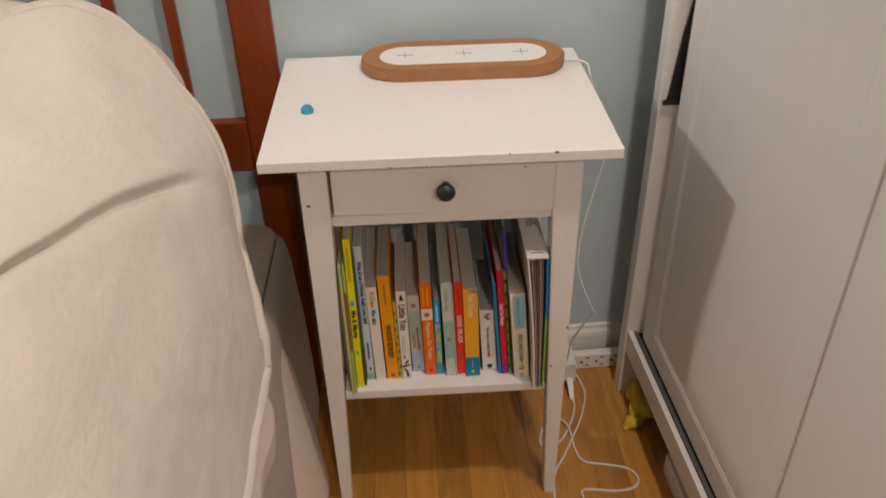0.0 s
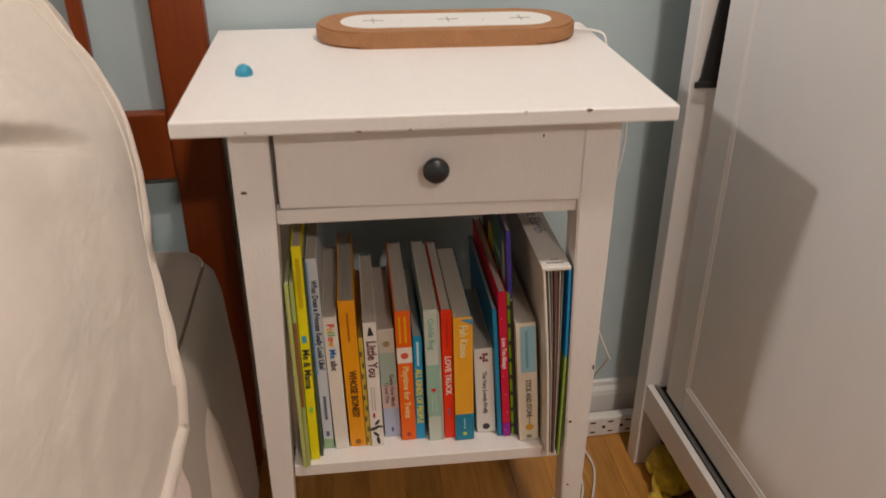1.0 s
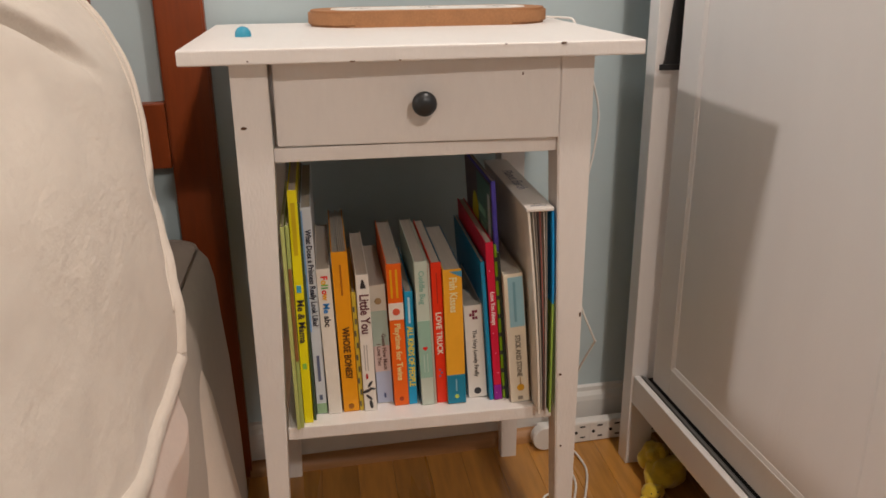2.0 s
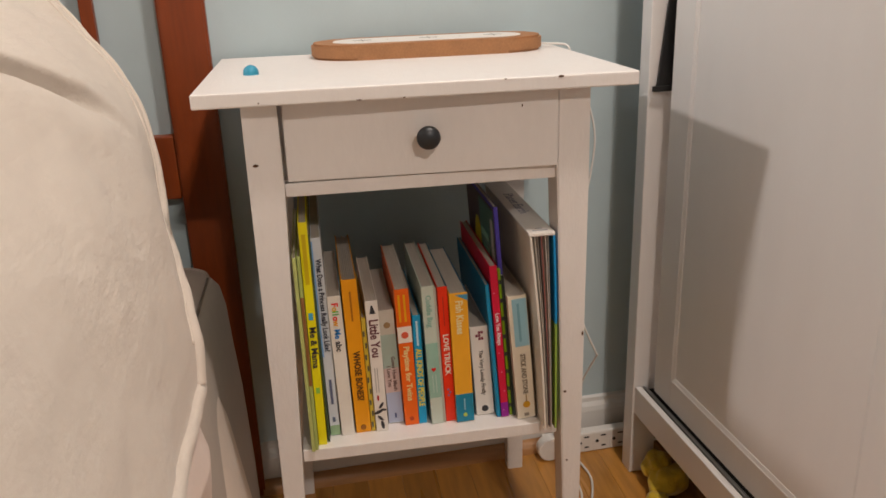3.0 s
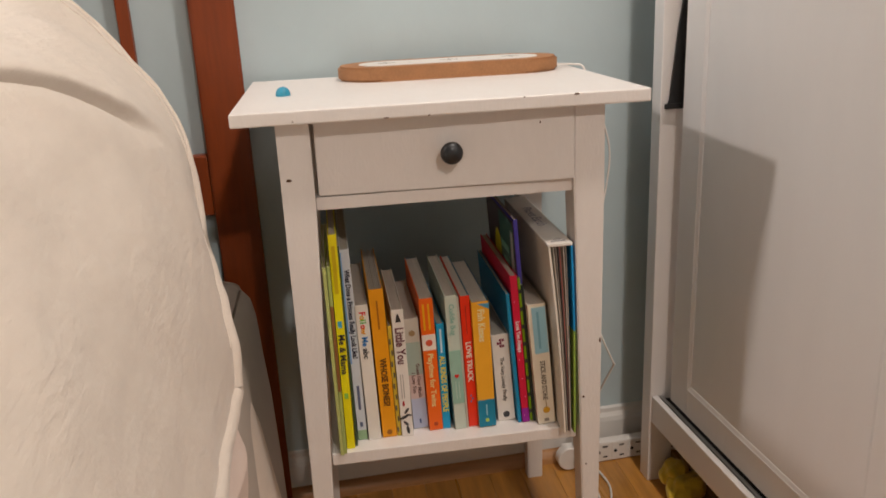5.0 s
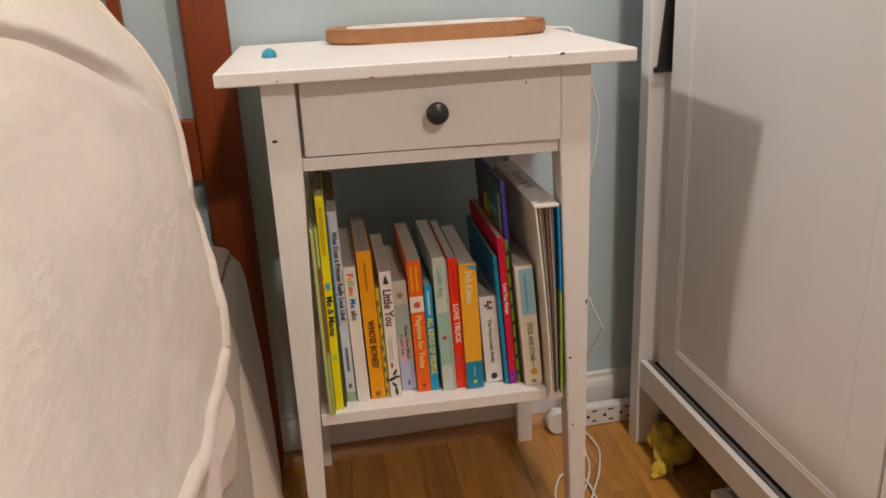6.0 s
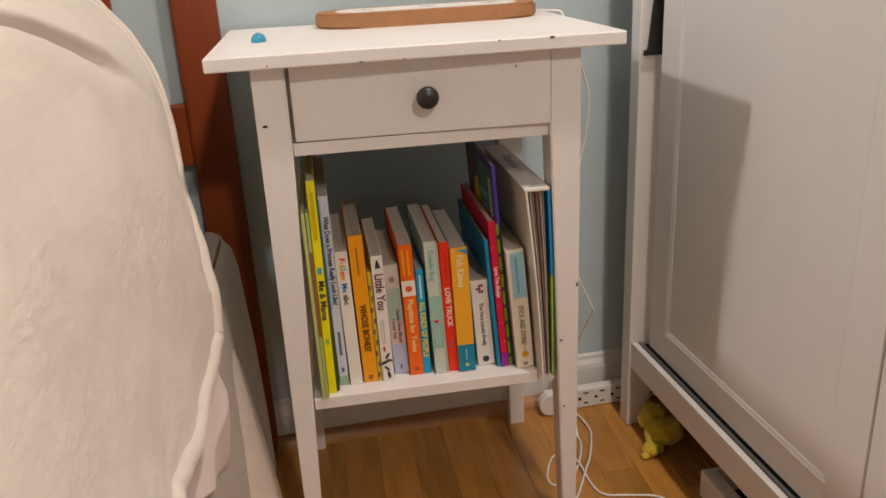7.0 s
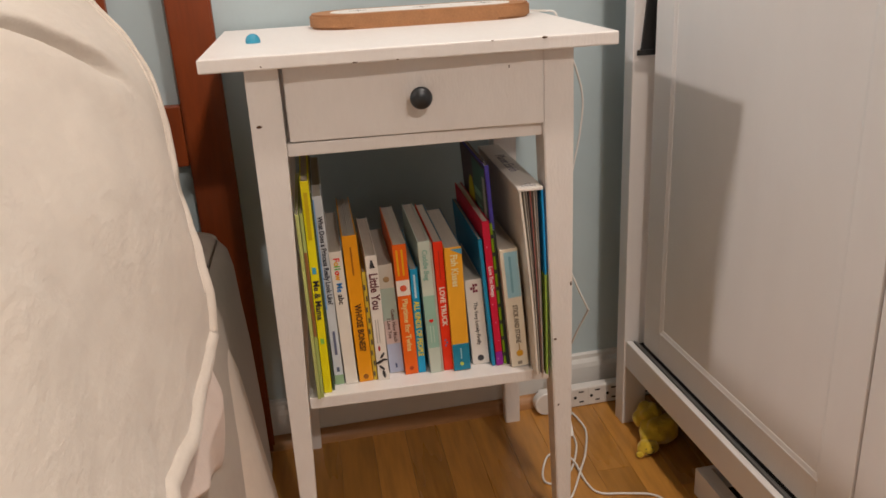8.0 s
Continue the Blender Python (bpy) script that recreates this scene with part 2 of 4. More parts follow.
def nightstand():
    t = tagged(empty("nightstand"), "white painted wooden nightstand with drawer, chipped edges", "nightstand")
    part("tabletop", box(-0.23, 0.23, 0, 0.35, 0.685, 0.70, 0.0022, 3), WHITE, t)
    for sx in (-1, 1):
        for y0, y1, b0, b1, inner in ((0.025, 0.063, 0.034, 0.062, 0.1690), (0.304, 0.344, 0.322, 0.343, 0.1620)):
            xs = sorted((sx * 0.1855, sx * 0.1490))
            xb = sorted((sx * 0.1870, sx * inner))
            bm = loft([(xb[0], xb[1], b0, b1, FZ), (xs[0], xs[1], y0, y1, 0.59), (xs[0], xs[1], y0, y1, 0.6848)], 0.0014)
            part("leg", bm, WHITE, t)
        xs = sorted((sx * 0.178, sx * 0.162))
        part("side_panel", box(xs[0], xs[1], 0.0635, 0.2995, 0.57, 0.6845, 0.001), WHITE, t)
    part("front_rail", box(-0.1488, 0.1488, 0.032, 0.050, 0.5825, 0.5972, 0.001), WHITE, t)
    part("back_panel", box(-0.1485, 0.1485, 0.318, 0.332, 0.58, 0.6845, 0.001), WHITE, t)
    part("shelf", box(-0.1590, 0.1590, 0.044, 0.325, 0.2460, 0.2625, 0.0015), WHITE, t)
    d = part("drawer", box(-0.1455, 0.1480, 0, 0.018, 0.5985, 0.6825, 0.0015), WHITE, t)
    d.matrix_world = Matrix.Translation((0.0005, 0.0285, 0)) @ Matrix.Rotation(radians(-1.9), 4, "Z")
    k = lathe([(0.0065, -0.001), (0.006, 0.008), (0.0075, 0.011), (0.0118, 0.014), (0.0128, 0.018), (0.0115, 0.022), (0.0075, 0.0248), (0.002, 0.0258)], 28, "y")
    k.transform(Matrix.Translation((0.0045, 0, 0.641)))
    smooth(part("knob", k, KNOB, d, "dark grey metal knob"), 60)
    for x, y, z, w, h in ((0.144, -0.0006, 0.6985, 0.006, 0.0028), (0.085, -0.0006, 0.6988, 0.0034, 0.0012), (-0.02, -0.0006, 0.6862, 0.003, 0.0012), (-0.165, -0.0006, 0.6885, 0.0018, 0.0015), (-0.0660, -0.0006, 0.6862, 0.006, 0.0014),
                          (-0.176, 0.0244, 0.6205, 0.0068, 0.0032), (0.1625, 0.0244, 0.314, 0.0034, 0.003), (0.167, 0.0255, 0.215, 0.0026, 0.0026), (0.183, 0.0244, 0.39, 0.002, 0.006)):
        bm = bmesh.new()
        bmesh.ops.create_icosphere(bm, subdivisions=2, radius=1)
        for v in bm.verts:
            v.co *= 1 + 0.35 * noise.noise(v.co * 1.7 + Vector((x * 90, z * 70, 0)))
        bm.transform(Matrix.Translation((x, y + 0.0006, z)) @ Matrix.Diagonal((w / 2, 0.0009, h / 2, 1)))
        part("paint_chip", bm, CHIP, t, "small dark chip in the paint")
    part("scratch", box(0.1078, 0.1092, -0.0004, 0.001, 0.665, 0.668), CHIP, d)
    return t


nightstand()

# charging pad
def stadium(cx, cy, hx, hy, steps=14):
    pts = []
    for k in range(steps + 1):
        a = -math.pi / 2 + math.pi * k / steps
        pts.append((cx + hx - hy + hy * math.cos(a), cy + hy * math.sin(a)))
    for k in range(steps + 1):
        a = math.pi / 2 + math.pi * k / steps
        pts.append((cx - hx + hy + hy * math.cos(a), cy + hy * math.sin(a)))
    return pts


pad = tagged(empty("charging_pad", pose(0.048, 0.2915, 0.70, 0, 0, -0.3)), "oval brown cork charging pad with white top", "charging pad")
smooth(part("cork_body", prism(stadium(0, 0, 0.1555, 0.0575), 0.0, 0.0195, None, 0.003), CORK, pad), 35)
smooth(part("white_inset", prism(stadium(0, -0.0025, 0.127, 0.036), 0.0175, 0.0202, None, 0.0004), PLASTIC, pad), 35)
for x in (-0.088, 0.001, 0.089):
    bm = box(x - 0.0125, x + 0.0125, -0.0026, -0.0014, 0.0198, 0.0206)
    box(x - 0.0006, x + 0.0006, -0.0145, 0.0105, 0.0198, 0.02065, 0, 2, bm)
    part("cross_mark", bm, MARK, pad)
for x in (-0.055, 0.043):
    part("dot_mark", lathe([(0.0008, 0.0198), (0.0008, 0.0206)], 8), MARK, pad).location = (x, -0.006, 0)

# blue half ball
bm = lathe([(0.0088, 0.0), (0.009, 0.002), (0.0082, 0.0058), (0.0058, 0.0090), (0.0028, 0.0106), (0.0006, 0.0110)], 24)
hb = smooth(part("rubber_dome", bm, BLUE), 50)
hb.location = (-0.1785, 0.145, 0.7)
tagged(hb, "small turquoise rubber half ball on the nightstand", "toy ball")

# ---- books ----


def flat(name, colour, rough=0.45):
    return mat(name, colour, rough, 0.93, 90, (1, 1, 1), 0.03)


INKS = {}


def ink(colour):
    if colour not in INKS:
        m = sum(colour) / 3
        rich = tuple(min(0.88, max(0.004, (m + (c - m) * 1.22) * 1.12)) for c in colour)
        INKS[colour] = flat("cover_ink", rich)
    return INKS[colour]


def writing(text, size, material, parent, x, z, y=-0.0006, label="", narrow=1.0, down=True):
    """Raised print on a spine, read from the top down."""
    c = bpy.data.curves.new("writing", "FONT")
    c.body, c.size, c.extrude, c.resolution_u = text, size, 0.0001, 2
    c.align_x, c.align_y, c.offset = "LEFT", "CENTER", size * 0.026
    src = bpy.data.objects.new("writing", c)
    scene.collection.objects.link(src)
    me = bpy.data.meshes.new_from_object(src.evaluated_get(bpy.context.evaluated_depsgraph_get()))
    bpy.data.objects.remove(src)
    # x along the text to -z, y of the letters to +x
    m = Matrix(((0, 1, 0, x), (0, 0, -1, y), (-1, 0, 0, z), (0, 0, 0, 1))) @ Matrix.Diagonal((narrow, 1, 1, 1))
    me.transform(m)
    me.materials.clear()
    me.materials.append(material)
    ob = new("writing", me)
    ob.parent = parent
    return tagged(ob, label)


def band(parent, x0, x1, z0, z1, material, name="colour_band", y=-0.0005):
    return part(name, box(x0, x1, y, 0.0002, z0, z1), material, parent)


def book(colour, xt0, xt1, xb0, xb1, ztop, y, depth, label, leaves=1, board=0.0016, pages=PAGE, back=None, zbot=0.2627, spine_round=0.0):
    w = (xt1 - xt0 + xb1 - xb0) / 2
    lean = math.atan2((xt0 + xt1 - xb0 - xb1) / 2, ztop - zbot)
    h = (ztop - zbot) / math.cos(lean)
    lift = abs(math.sin(lean)) * w / 2
    b = tagged(empty("picture_book", Matrix.Translation(((xb0 + xb1) / 2, y, zbot + lift)) @ Matrix.Rotation(lean, 4, "Y")), label, "book", "books on the shelf")
    h -= lift
    cov = ink(colour)
    bm = box(-w / 2, w / 2, 0, board, 0, h, min(0.0008, w / 6))
    part("spine", bm, cov, b)
    part("front_cover", box(w / 2 - board * 0.8, w / 2 - 0.0001, board + 0.0001, depth, 0, h), ink(back) if back else cov, b)
    part("back_cover", box(-w / 2 + 0.0001, -w / 2 + board * 0.8, board + 0.0001, depth, 0, h), cov, b)
    inner = w - 2 * board * 0.85
    if inner > 0.001:
        step = inner / leaves
        for i in range(leaves):
            x0 = -inner / 2 + i * step
            gap = 0.12 * step if leaves > 1 else 0
            part("page_block", box(x0 + gap, x0 + step - gap, board + 0.0004, depth - 0.002, 0.0012, h - (0.0012 if leaves == 1 else 0.0008 + 0.0012 * (i % 3))), pages, b)
    return b, w, h


NIGHT = ink((0.03, 0.03, 0.035))
PALE = ink((0.74, 0.70, 0.62))

# pale green pair of thin covers
b, w, h = book((0.42, 0.46, 0.20), -0.1498, -0.1452, -0.1480, -0.1440, 0.511, 0.039, 0.20, "thin pale green picture book at the end of the row", board=0.001)
b, w, h = book((0.36, 0.42, 0.17), -0.1447, -0.1406, -0.1436, -0.1402, 0.5115, 0.042, 0.20, "thin green picture book with a brown band", board=0.001)
band(b, -w / 2, w / 2, h * 0.35, h * 0.8, ink((0.22, 0.11, 0.05)))
# yellow
b, w, h = book((0.83, 0.66, 0.005), -0.1400, -0.1303, -0.1398, -0.1292, 0.5475, 0.052, 0.21, "bright yellow thin hardback picture book")
writing("Me & Mama", 0.0105, NIGHT, b, 0.0002, h * 0.555, narrow=1.05)
band(b, -0.0022, 0.0022, h * 0.74, h * 0.95, ink((0.55, 0.42, 0.02)), "faded_lettering")
band(b, -0.0025, 0.0025, h * 0.585, h * 0.615, ink((0.10, 0.35, 0.55)), "blue_mark")
band(b, -0.0022, 0.0022, h * 0.25, h * 0.275, ink((0.25, 0.5, 0.12)), "green_mark")
b, w, h = book((0.05, 0.08, 0.05), -0.1300, -0.1285, -0.1285, -0.1250, 0.531, 0.057, 0.20, "thin dark green picture book", board=0.0006)
# light blue and white
b, w, h = book((0.62, 0.66, 0.70), -0.1282, -0.1168, -0.1245, -0.1122, 0.5225, 0.070, 0.21, "pale blue and white hardback picture book")
writing("What Does a Princess Really Look Like?", 0.0088, ink((0.015, 0.018, 0.04)), b, 0.0006, h * 0.90, narrow=0.82)
band(b, -w / 2, -w / 2 + 0.002, h * 0.42, h * 0.985, ink((0.25, 0.42, 0.66)))
band(b, -0.0016, 0.0016, h * 0.17, h * 0.30, ink((0.12, 0.14, 0.22)), "author_bar")
band(b, -w / 2, w / 2, 0.001, h * 0.055, ink((0.28, 0.40, 0.25)))
band(b, -0.0018, 0.0018, h * 0.075, h * 0.10, ink((0.1, 0.13, 0.2)), "publisher_mark")
# white board book with coloured letters
b, w, h = book((0.74, 0.71, 0.66), -0.1150, -0.1000, -0.1110, -0.0942, 0.450, 0.0675, 0.17, "white board book with coloured letters", leaves=1)
z = h * 0.955
for ch, col in zip("Follow", ((0.7, 0.03, 0.02), (0.75, 0.42, 0.03), (0.15, 0.45, 0.1), (0.1, 0.35, 0.1), (0.65, 0.03, 0.03), (0.75, 0.35, 0.02))):
    writing(ch, 0.0105, ink(col), b, 0.0, z)
    z -= 0.0052 if ch != "l" else 0.0034
writing("Me", 0.0100, ink((0.02, 0.20, 0.50)), b, 0.0, h * 0.775)
writing("abc", 0.0100, NIGHT, b, 0.0, h * 0.690)
# orange board book with thick leaves
b, w, h = book((0.78, 0.33, 0.01), -0.0980, -0.0790, -0.0922, -0.0742, 0.4685, 0.0695, 0.17, "orange board book with thick leaves", leaves=7)
writing("WHOSE BONES?", 0.0112, ink((0.05, 0.02, 0.01)), b, 0.0, h * 0.545, narrow=0.82)
band(b, -0.001, 0.001, h * 0.74, h * 0.925, ink((0.35, 0.13, 0.01)), "author_bar")
part("publisher_mark", lathe([(0.0034, 0), (0.0034, 0.0008), (0.0022, 0.0008)], 18, "y"), ink((0.25, 0.1, 0.01)), b).location = (0, 0, 0.0075)
# thin patterned
b, w, h = book((0.55, 0.42, 0.10), -0.0770, -0.0722, -0.0735, -0.0680, 0.418, 0.070, 0.16, "thin yellow picture book with black pattern")
for k in range(9):
    band(b, -w / 2 + 0.0004 + 0.0016 * (k % 2), -w / 2 + 0.0028 + 0.0016 * (k % 2), h * (0.04 + 0.1 * k), h * (0.085 + 0.1 * k), ink((0.10, 0.09, 0.06)), "dark_pattern")
# white with black lettering
b, w, h = book((0.74, 0.71, 0.67), -0.0720, -0.0562, -0.0672, -0.0530, 0.440, 0.067, 0.16, "white board book with black lettering and floral print")
writing("Little You", 0.0150, ink((0.13, 0.05, 0.06)), b, 0.0002, h * 0.865, narrow=0.84)
part("bird_mark", hexa((-0.003, 0.004, -0.0006, 0.0002, h * 0.905), (-0.001, 0.001, -0.0006, 0.0002, h * 0.965)), NIGHT, b)
for k, (dx, dz) in enumerate(((-0.002, 0.265), (0.001, 0.205), (-0.003, 0.155), (0.0035, 0.17), (-0.001, 0.105), (0.001, 0.05))):
    bm = lathe([(0.0024 + 0.0006 * (k % 3), 0), (0.0022 + 0.0005 * (k % 3), 0.0006)], 10, "y")
    bm.transform(Matrix.Rotation(0.6 * k, 4, "Y") @ Matrix.Diagonal((0.6, 1, 1.7, 1)))
    part("leaf_print", bm, ink((0.35, 0.02, 0.03)) if k == 0 else NIGHT, b).location = (dx, 0, h * dz)
for x in (-0.003, 0.0):
    band(b, x - 0.0005, x + 0.0005, h * 0.31, h * 0.50, ink((0.4, 0.38, 0.36)), "author_bar")
# grey-blue
b, w, h = book((0.58, 0.56, 0.50), -0.0558, -0.0372, -0.0505, -0.0310, 0.4195, 0.083, 0.15, "pastel board book with a small animal print")
band(b, -w / 2, w / 2, h * 0.005, h * 0.28, ink((0.42, 0.46, 0.58)))
band(b, -w / 2, w / 2, h * 0.28, h * 0.50, ink((0.58, 0.47, 0.45)))
band(b, -w / 2, w / 2, h * 0.50, h * 0.79, ink((0.40, 0.49, 0.44)))
writing("Guess How Much", 0.0066, ink((0.16, 0.10, 0.09)), b, 0.0030, h * 0.60, y=-0.001)
writing("I Love You", 0.0066, ink((0.16, 0.10, 0.09)), b, -0.0035, h * 0.52, y=-0.001)
part("rabbit_print", lathe([(0.0042, 0), (0.0036, 0.0007)], 12, "y"), ink((0.33, 0.24, 0.14)), b).location = (0, 0, h * 0.87)
band(b, -0.0012, 0.0012, h * 0.05, h * 0.09, ink((0.08, 0.1, 0.2)), "publisher_mark", -0.001)
# orange-red
b, w, h = book((0.80, 0.16, 0.01), -0.0360, -0.0182, -0.0302, -0.0130, 0.4485, 0.0735, 0.17, "bright orange board book with cream lettering", back=(0.62, 0.60, 0.55))
band(b, -w / 2, w / 2, h * 0.62, h * 0.735, ink((0.78, 0.72, 0.66)))
part("fox_print", lathe([(0.0045, 0), (0.0038, 0.0007)], 12, "y"), ink((0.55, 0.12, 0.08)), b).location = (0, -0.0006, h * 0.675)
writing("Playtime for Twins", 0.0098, ink((0.88, 0.60, 0.32)), b, 0.0, h * 0.595, narrow=1.02)
for x in (-0.004, 0.0025):
    band(b, x - 0.0012, x + 0.0012, h * 0.77, h * 0.96, ink((0.85, 0.42, 0.05)), "author_bar")
part("publisher_mark", lathe([(0.0028, 0), (0.0028, 0.0007)], 12, "y"), ink((0.35, 0.06, 0.02)), b).location = (0, 0, h * 0.05)
# blue with yellow lettering
b, w, h = book((0.03, 0.30, 0.52), -0.0160, -0.0052, -0.0122, -0.0030, 0.4125, 0.0745, 0.16, "blue picture book with yellow lettering")
writing("ALL KINDS OF PEOPLE", 0.0100, ink((0.86, 0.62, 0.12)), b, 0.0, h * 0.70, narrow=0.80)
band(b, -0.0012, 0.0012, h * 0.73, h * 0.95, ink((0.55, 0.70, 0.78)), "author_bar")
# mint
b, w, h = book((0.52, 0.58, 0.52), -0.0040, 0.0110, 0.0030, 0.0180, 0.4510, 0.069, 0.17, "mint green board book with a red heart")
band(b, -w / 2, w / 2, h * 0.20, h * 0.60, ink((0.30, 0.46, 0.39)))
writing("Cuddle Bug", 0.0090, ink((0.25, 0.42, 0.36)), b, 0.0, h * 0.94)
hm = bmesh.new()
hv = []
for k in range(20):
    a = 2 * math.pi * k / 20
    hv.append((0.00019 * 16 * math.sin(a) ** 3, 0.00019 * (13 * math.cos(a) - 5 * math.cos(2 * a) - 2 * math.cos(3 * a) - math.cos(4 * a))))
prism(hv, 0, 0.0005, hm)
hm.transform(Matrix.Rotation(radians(90), 4, "X"))
part("red_heart", hm, ink((0.55, 0.02, 0.03)), b).location = (0, -0.0006, h * 0.41)
for x in (-0.002, 0.002):
    band(b, x - 0.0004, x + 0.0004, h * 0.24, h * 0.37, ink((0.5, 0.6, 0.55)), "author_bar", -0.001)
b, w, h = book((0.50, 0.46, 0.40), 0.0114, 0.0140, 0.0186, 0.0210, 0.448, 0.070, 0.165, "thin grey board book without lettering", board=0.0006)
# red
b, w, h = book((0.68, 0.07, 0.015), 0.0150, 0.0288, 0.0225, 0.0338, 0.4475, 0.072, 0.17, "red board book with white capital letters", back=(0.06, 0.16, 0.22))
writing("LOVE TRUCK", 0.0095, ink((0.84, 0.74, 0.66)), b, 0.0, h * 0.66, narrow=0.98)
band(b, -0.0006, 0.0006, h * 0.72, h * 0.93, ink((0.42, 0.04, 0.01)), "author_bar")
for k in range(3):
    part("dot_mark", lathe([(0.0013, 0), (0.0013, 0.0006)], 10, "y"), ink((0.10, 0.16, 0.30)), b).location = (0.002 * (k % 2) - 0.001, 0, h * (0.245 - 0.022 * k))
# yellow-orange and blue
b, w, h = book((0.72, 0.38, 0.09), 0.0292, 0.0512, 0.0343, 0.0570, 0.440, 0.066, 0.17, "sand yellow board book with a blue foot", back=(0.04, 0.13, 0.21))
band(b, -w / 2, w / 2, 0.0008, h * 0.225, ink((0.03, 0.20, 0.31)))
part("blue_corner", prism([(w / 2, h * 0.985), (w / 2, h * 0.94), (-w / 6, h * 0.985)], 0, 0.0005), ink((0.10, 0.28, 0.42)), b).matrix_basis = Matrix.Rotation(radians(90), 4, "X")
writing("Fish Kisses", 0.0125, ink((0.85, 0.68, 0.42)), b, 0.0, h * 0.945, narrow=0.82)
part("publisher_mark", lathe([(0.0026, 0), (0.0026, 0.0007)], 14, "y"), ink((0.45, 0.55, 0.15)), b).location = (0.0, -0.0005, h * 0.06)
band(b, -0.0008, 0.0008, h * 0.10, h * 0.19, ink((0.30, 0.48, 0.55)), "author_bar", -0.001)
# short white
b, w, h = book((0.73, 0.70, 0.66), 0.0558, 0.0775, 0.0618, 0.0860, 0.3880, 0.077, 0.14, "short white board book with fine black lettering")
writing("The Very Lonely Firefly", 0.0068, ink((0.12, 0.11, 0.10)), b, 0.0, h * 0.74, narrow=0.98)
for i in range(3):
    for j in range(3):
        if (i + j * 2) % 4:
            band(b, -0.0048 + 0.0034 * i, -0.0020 + 0.0034 * i, h * 0.955 - 0.0042 * (j + 1), h * 0.955 - 0.0042 * j - 0.0008, ink((0.16, 0.02, 0.05)), "author_bar")
part("publisher_mark", lathe([(0.0044, 0), (0.0044, 0.0007), (0.0022, 0.0007)], 16, "y"), NIGHT, b).location = (0, 0, h * 0.075)
# blue
b, w, h = book((0.02, 0.22, 0.38), 0.0742, 0.0782, 0.0868, 0.0922, 0.446, 0.068, 0.19, "slim blue hardback picture book", board=0.001)
# crimson
b, w, h = book((0.50, 0.006, 0.07), 0.0790, 0.0886, 0.0930, 0.1022, 0.4700, 0.067, 0.19, "slim crimson hardback with white handwriting")
writing("Love You Always", 0.0072, ink((0.85, 0.72, 0.74)), b, 0.0, h * 0.70, narrow=0.85)
band(b, -w / 2, w / 2, 0.0008, h * 0.10, ink((0.24, 0.03, 0.24)))
for k in range(7):
    part("dot_mark", lathe([(0.0007, 0), (0.0007, 0.0007)], 8, "y"), ink((0.8, 0.35, 0.5)), b).location = (0.0016 * ((k * 5) % 3 - 1), 0, h * (0.05 + 0.13 * k))
# thin green and black
b, w, h = book((0.20, 0.34, 0.04), 0.0900, 0.0930, 0.1038, 0.1075, 0.465, 0.070, 0.18, "thin green picture book with black lines", board=0.0008)
for k in range(8):
    band(b, -w / 2, w / 2, h * (0.06 + 0.12 * k), h * (0.085 + 0.12 * k), NIGHT, "dark_pattern")
b, w, h = book((0.02, 0.03, 0.03), 0.0938, 0.0968, 0.1078, 0.1112, 0.456, 0.068, 0.18, "thin black and teal picture book", board=0.0005)
# tall violet booklet standing further back
b, w, h = book((0.07, 0.06, 0.30), 0.0868, 0.0925, 0.1052, 0.1100, 0.5400, 0.076, 0.17, "tall violet picture book with a painted cover", back=(0.20, 0.18, 0.22), board=0.0012)
part("cover_print", box(-w / 2 - 0.0006, -w / 2 + 0.0004, 0.003, 0.168, h * 0.05, h * 0.985), ink((0.06, 0.04, 0.055)), b)
part("teal_panel", box(-w / 2 - 0.0010, -w / 2 + 0.0004, 0.006, 0.085, h * 0.30, h * 0.975), ink((0.05, 0.13, 0.12)), b)
bm = lathe([(0.030, 0), (0.026, 0.0007)], 16, "y")
bm.transform(Matrix.Translation((-w / 2 - 0.0006, 0.105, h * 0.72)) @ Matrix.Rotation(radians(-90), 4, "Z") @ Matrix.Diagonal((0.75, 1, 1.3, 1)))
part("yellow_figure", bm, ink((0.48, 0.44, 0.03)), b)
part("white_figure", hexa((-w / 2 - 0.0014, -w / 2 + 0.0004, 0.012, 0.026, h * 0.55), (-w / 2 - 0.0014, -w / 2 + 0.0004, 0.008, 0.020, h * 0.93)), ink((0.42, 0.44, 0.46)), b)
for k in range(3):
    part("title_bar", box(-w / 2 - 0.0014, -w / 2 + 0.0004, 0.036, 0.078 - 0.008 * k, h * (0.80 - 0.07 * k), h * (0.835 - 0.07 * k)), ink((0.20, 0.40, 0.33)), b)
# cream
b, w, h = book((0.70, 0.65, 0.55), 0.0985, 0.1222, 0.1120, 0.1350, 0.4330, 0.057, 0.17, "cream board book with a sky blue top")
band(b, -w / 2 + 0.0045, w / 2 - 0.001, h * 0.60, h * 0.975, ink((0.33, 0.53, 0.62)))
writing("STICK AND STONE", 0.0088, ink((0.14, 0.12, 0.09)), b, 0.0005, h * 0.535, narrow=0.74)
band(b, -0.0014, 0.0014, h * 0.64, h * 0.94, ink((0.20, 0.38, 0.47)), "author_bar", -0.001)
part("stone_print", lathe([(0.0048, 0), (0.0040, 0.0008)], 16, "y"), ink((0.55, 0.32, 0.07)), b).location = (0.001, 0, h * 0.115)
band(b, 0.0005, 0.0016, h * 0.14, h * 0.20, ink((0.3, 0.2, 0.08)), "stick_print")
band(b, -0.003, 0.003, h * 0.02, h * 0.045, ink((0.25, 0.22, 0.18)), "publisher_mark")


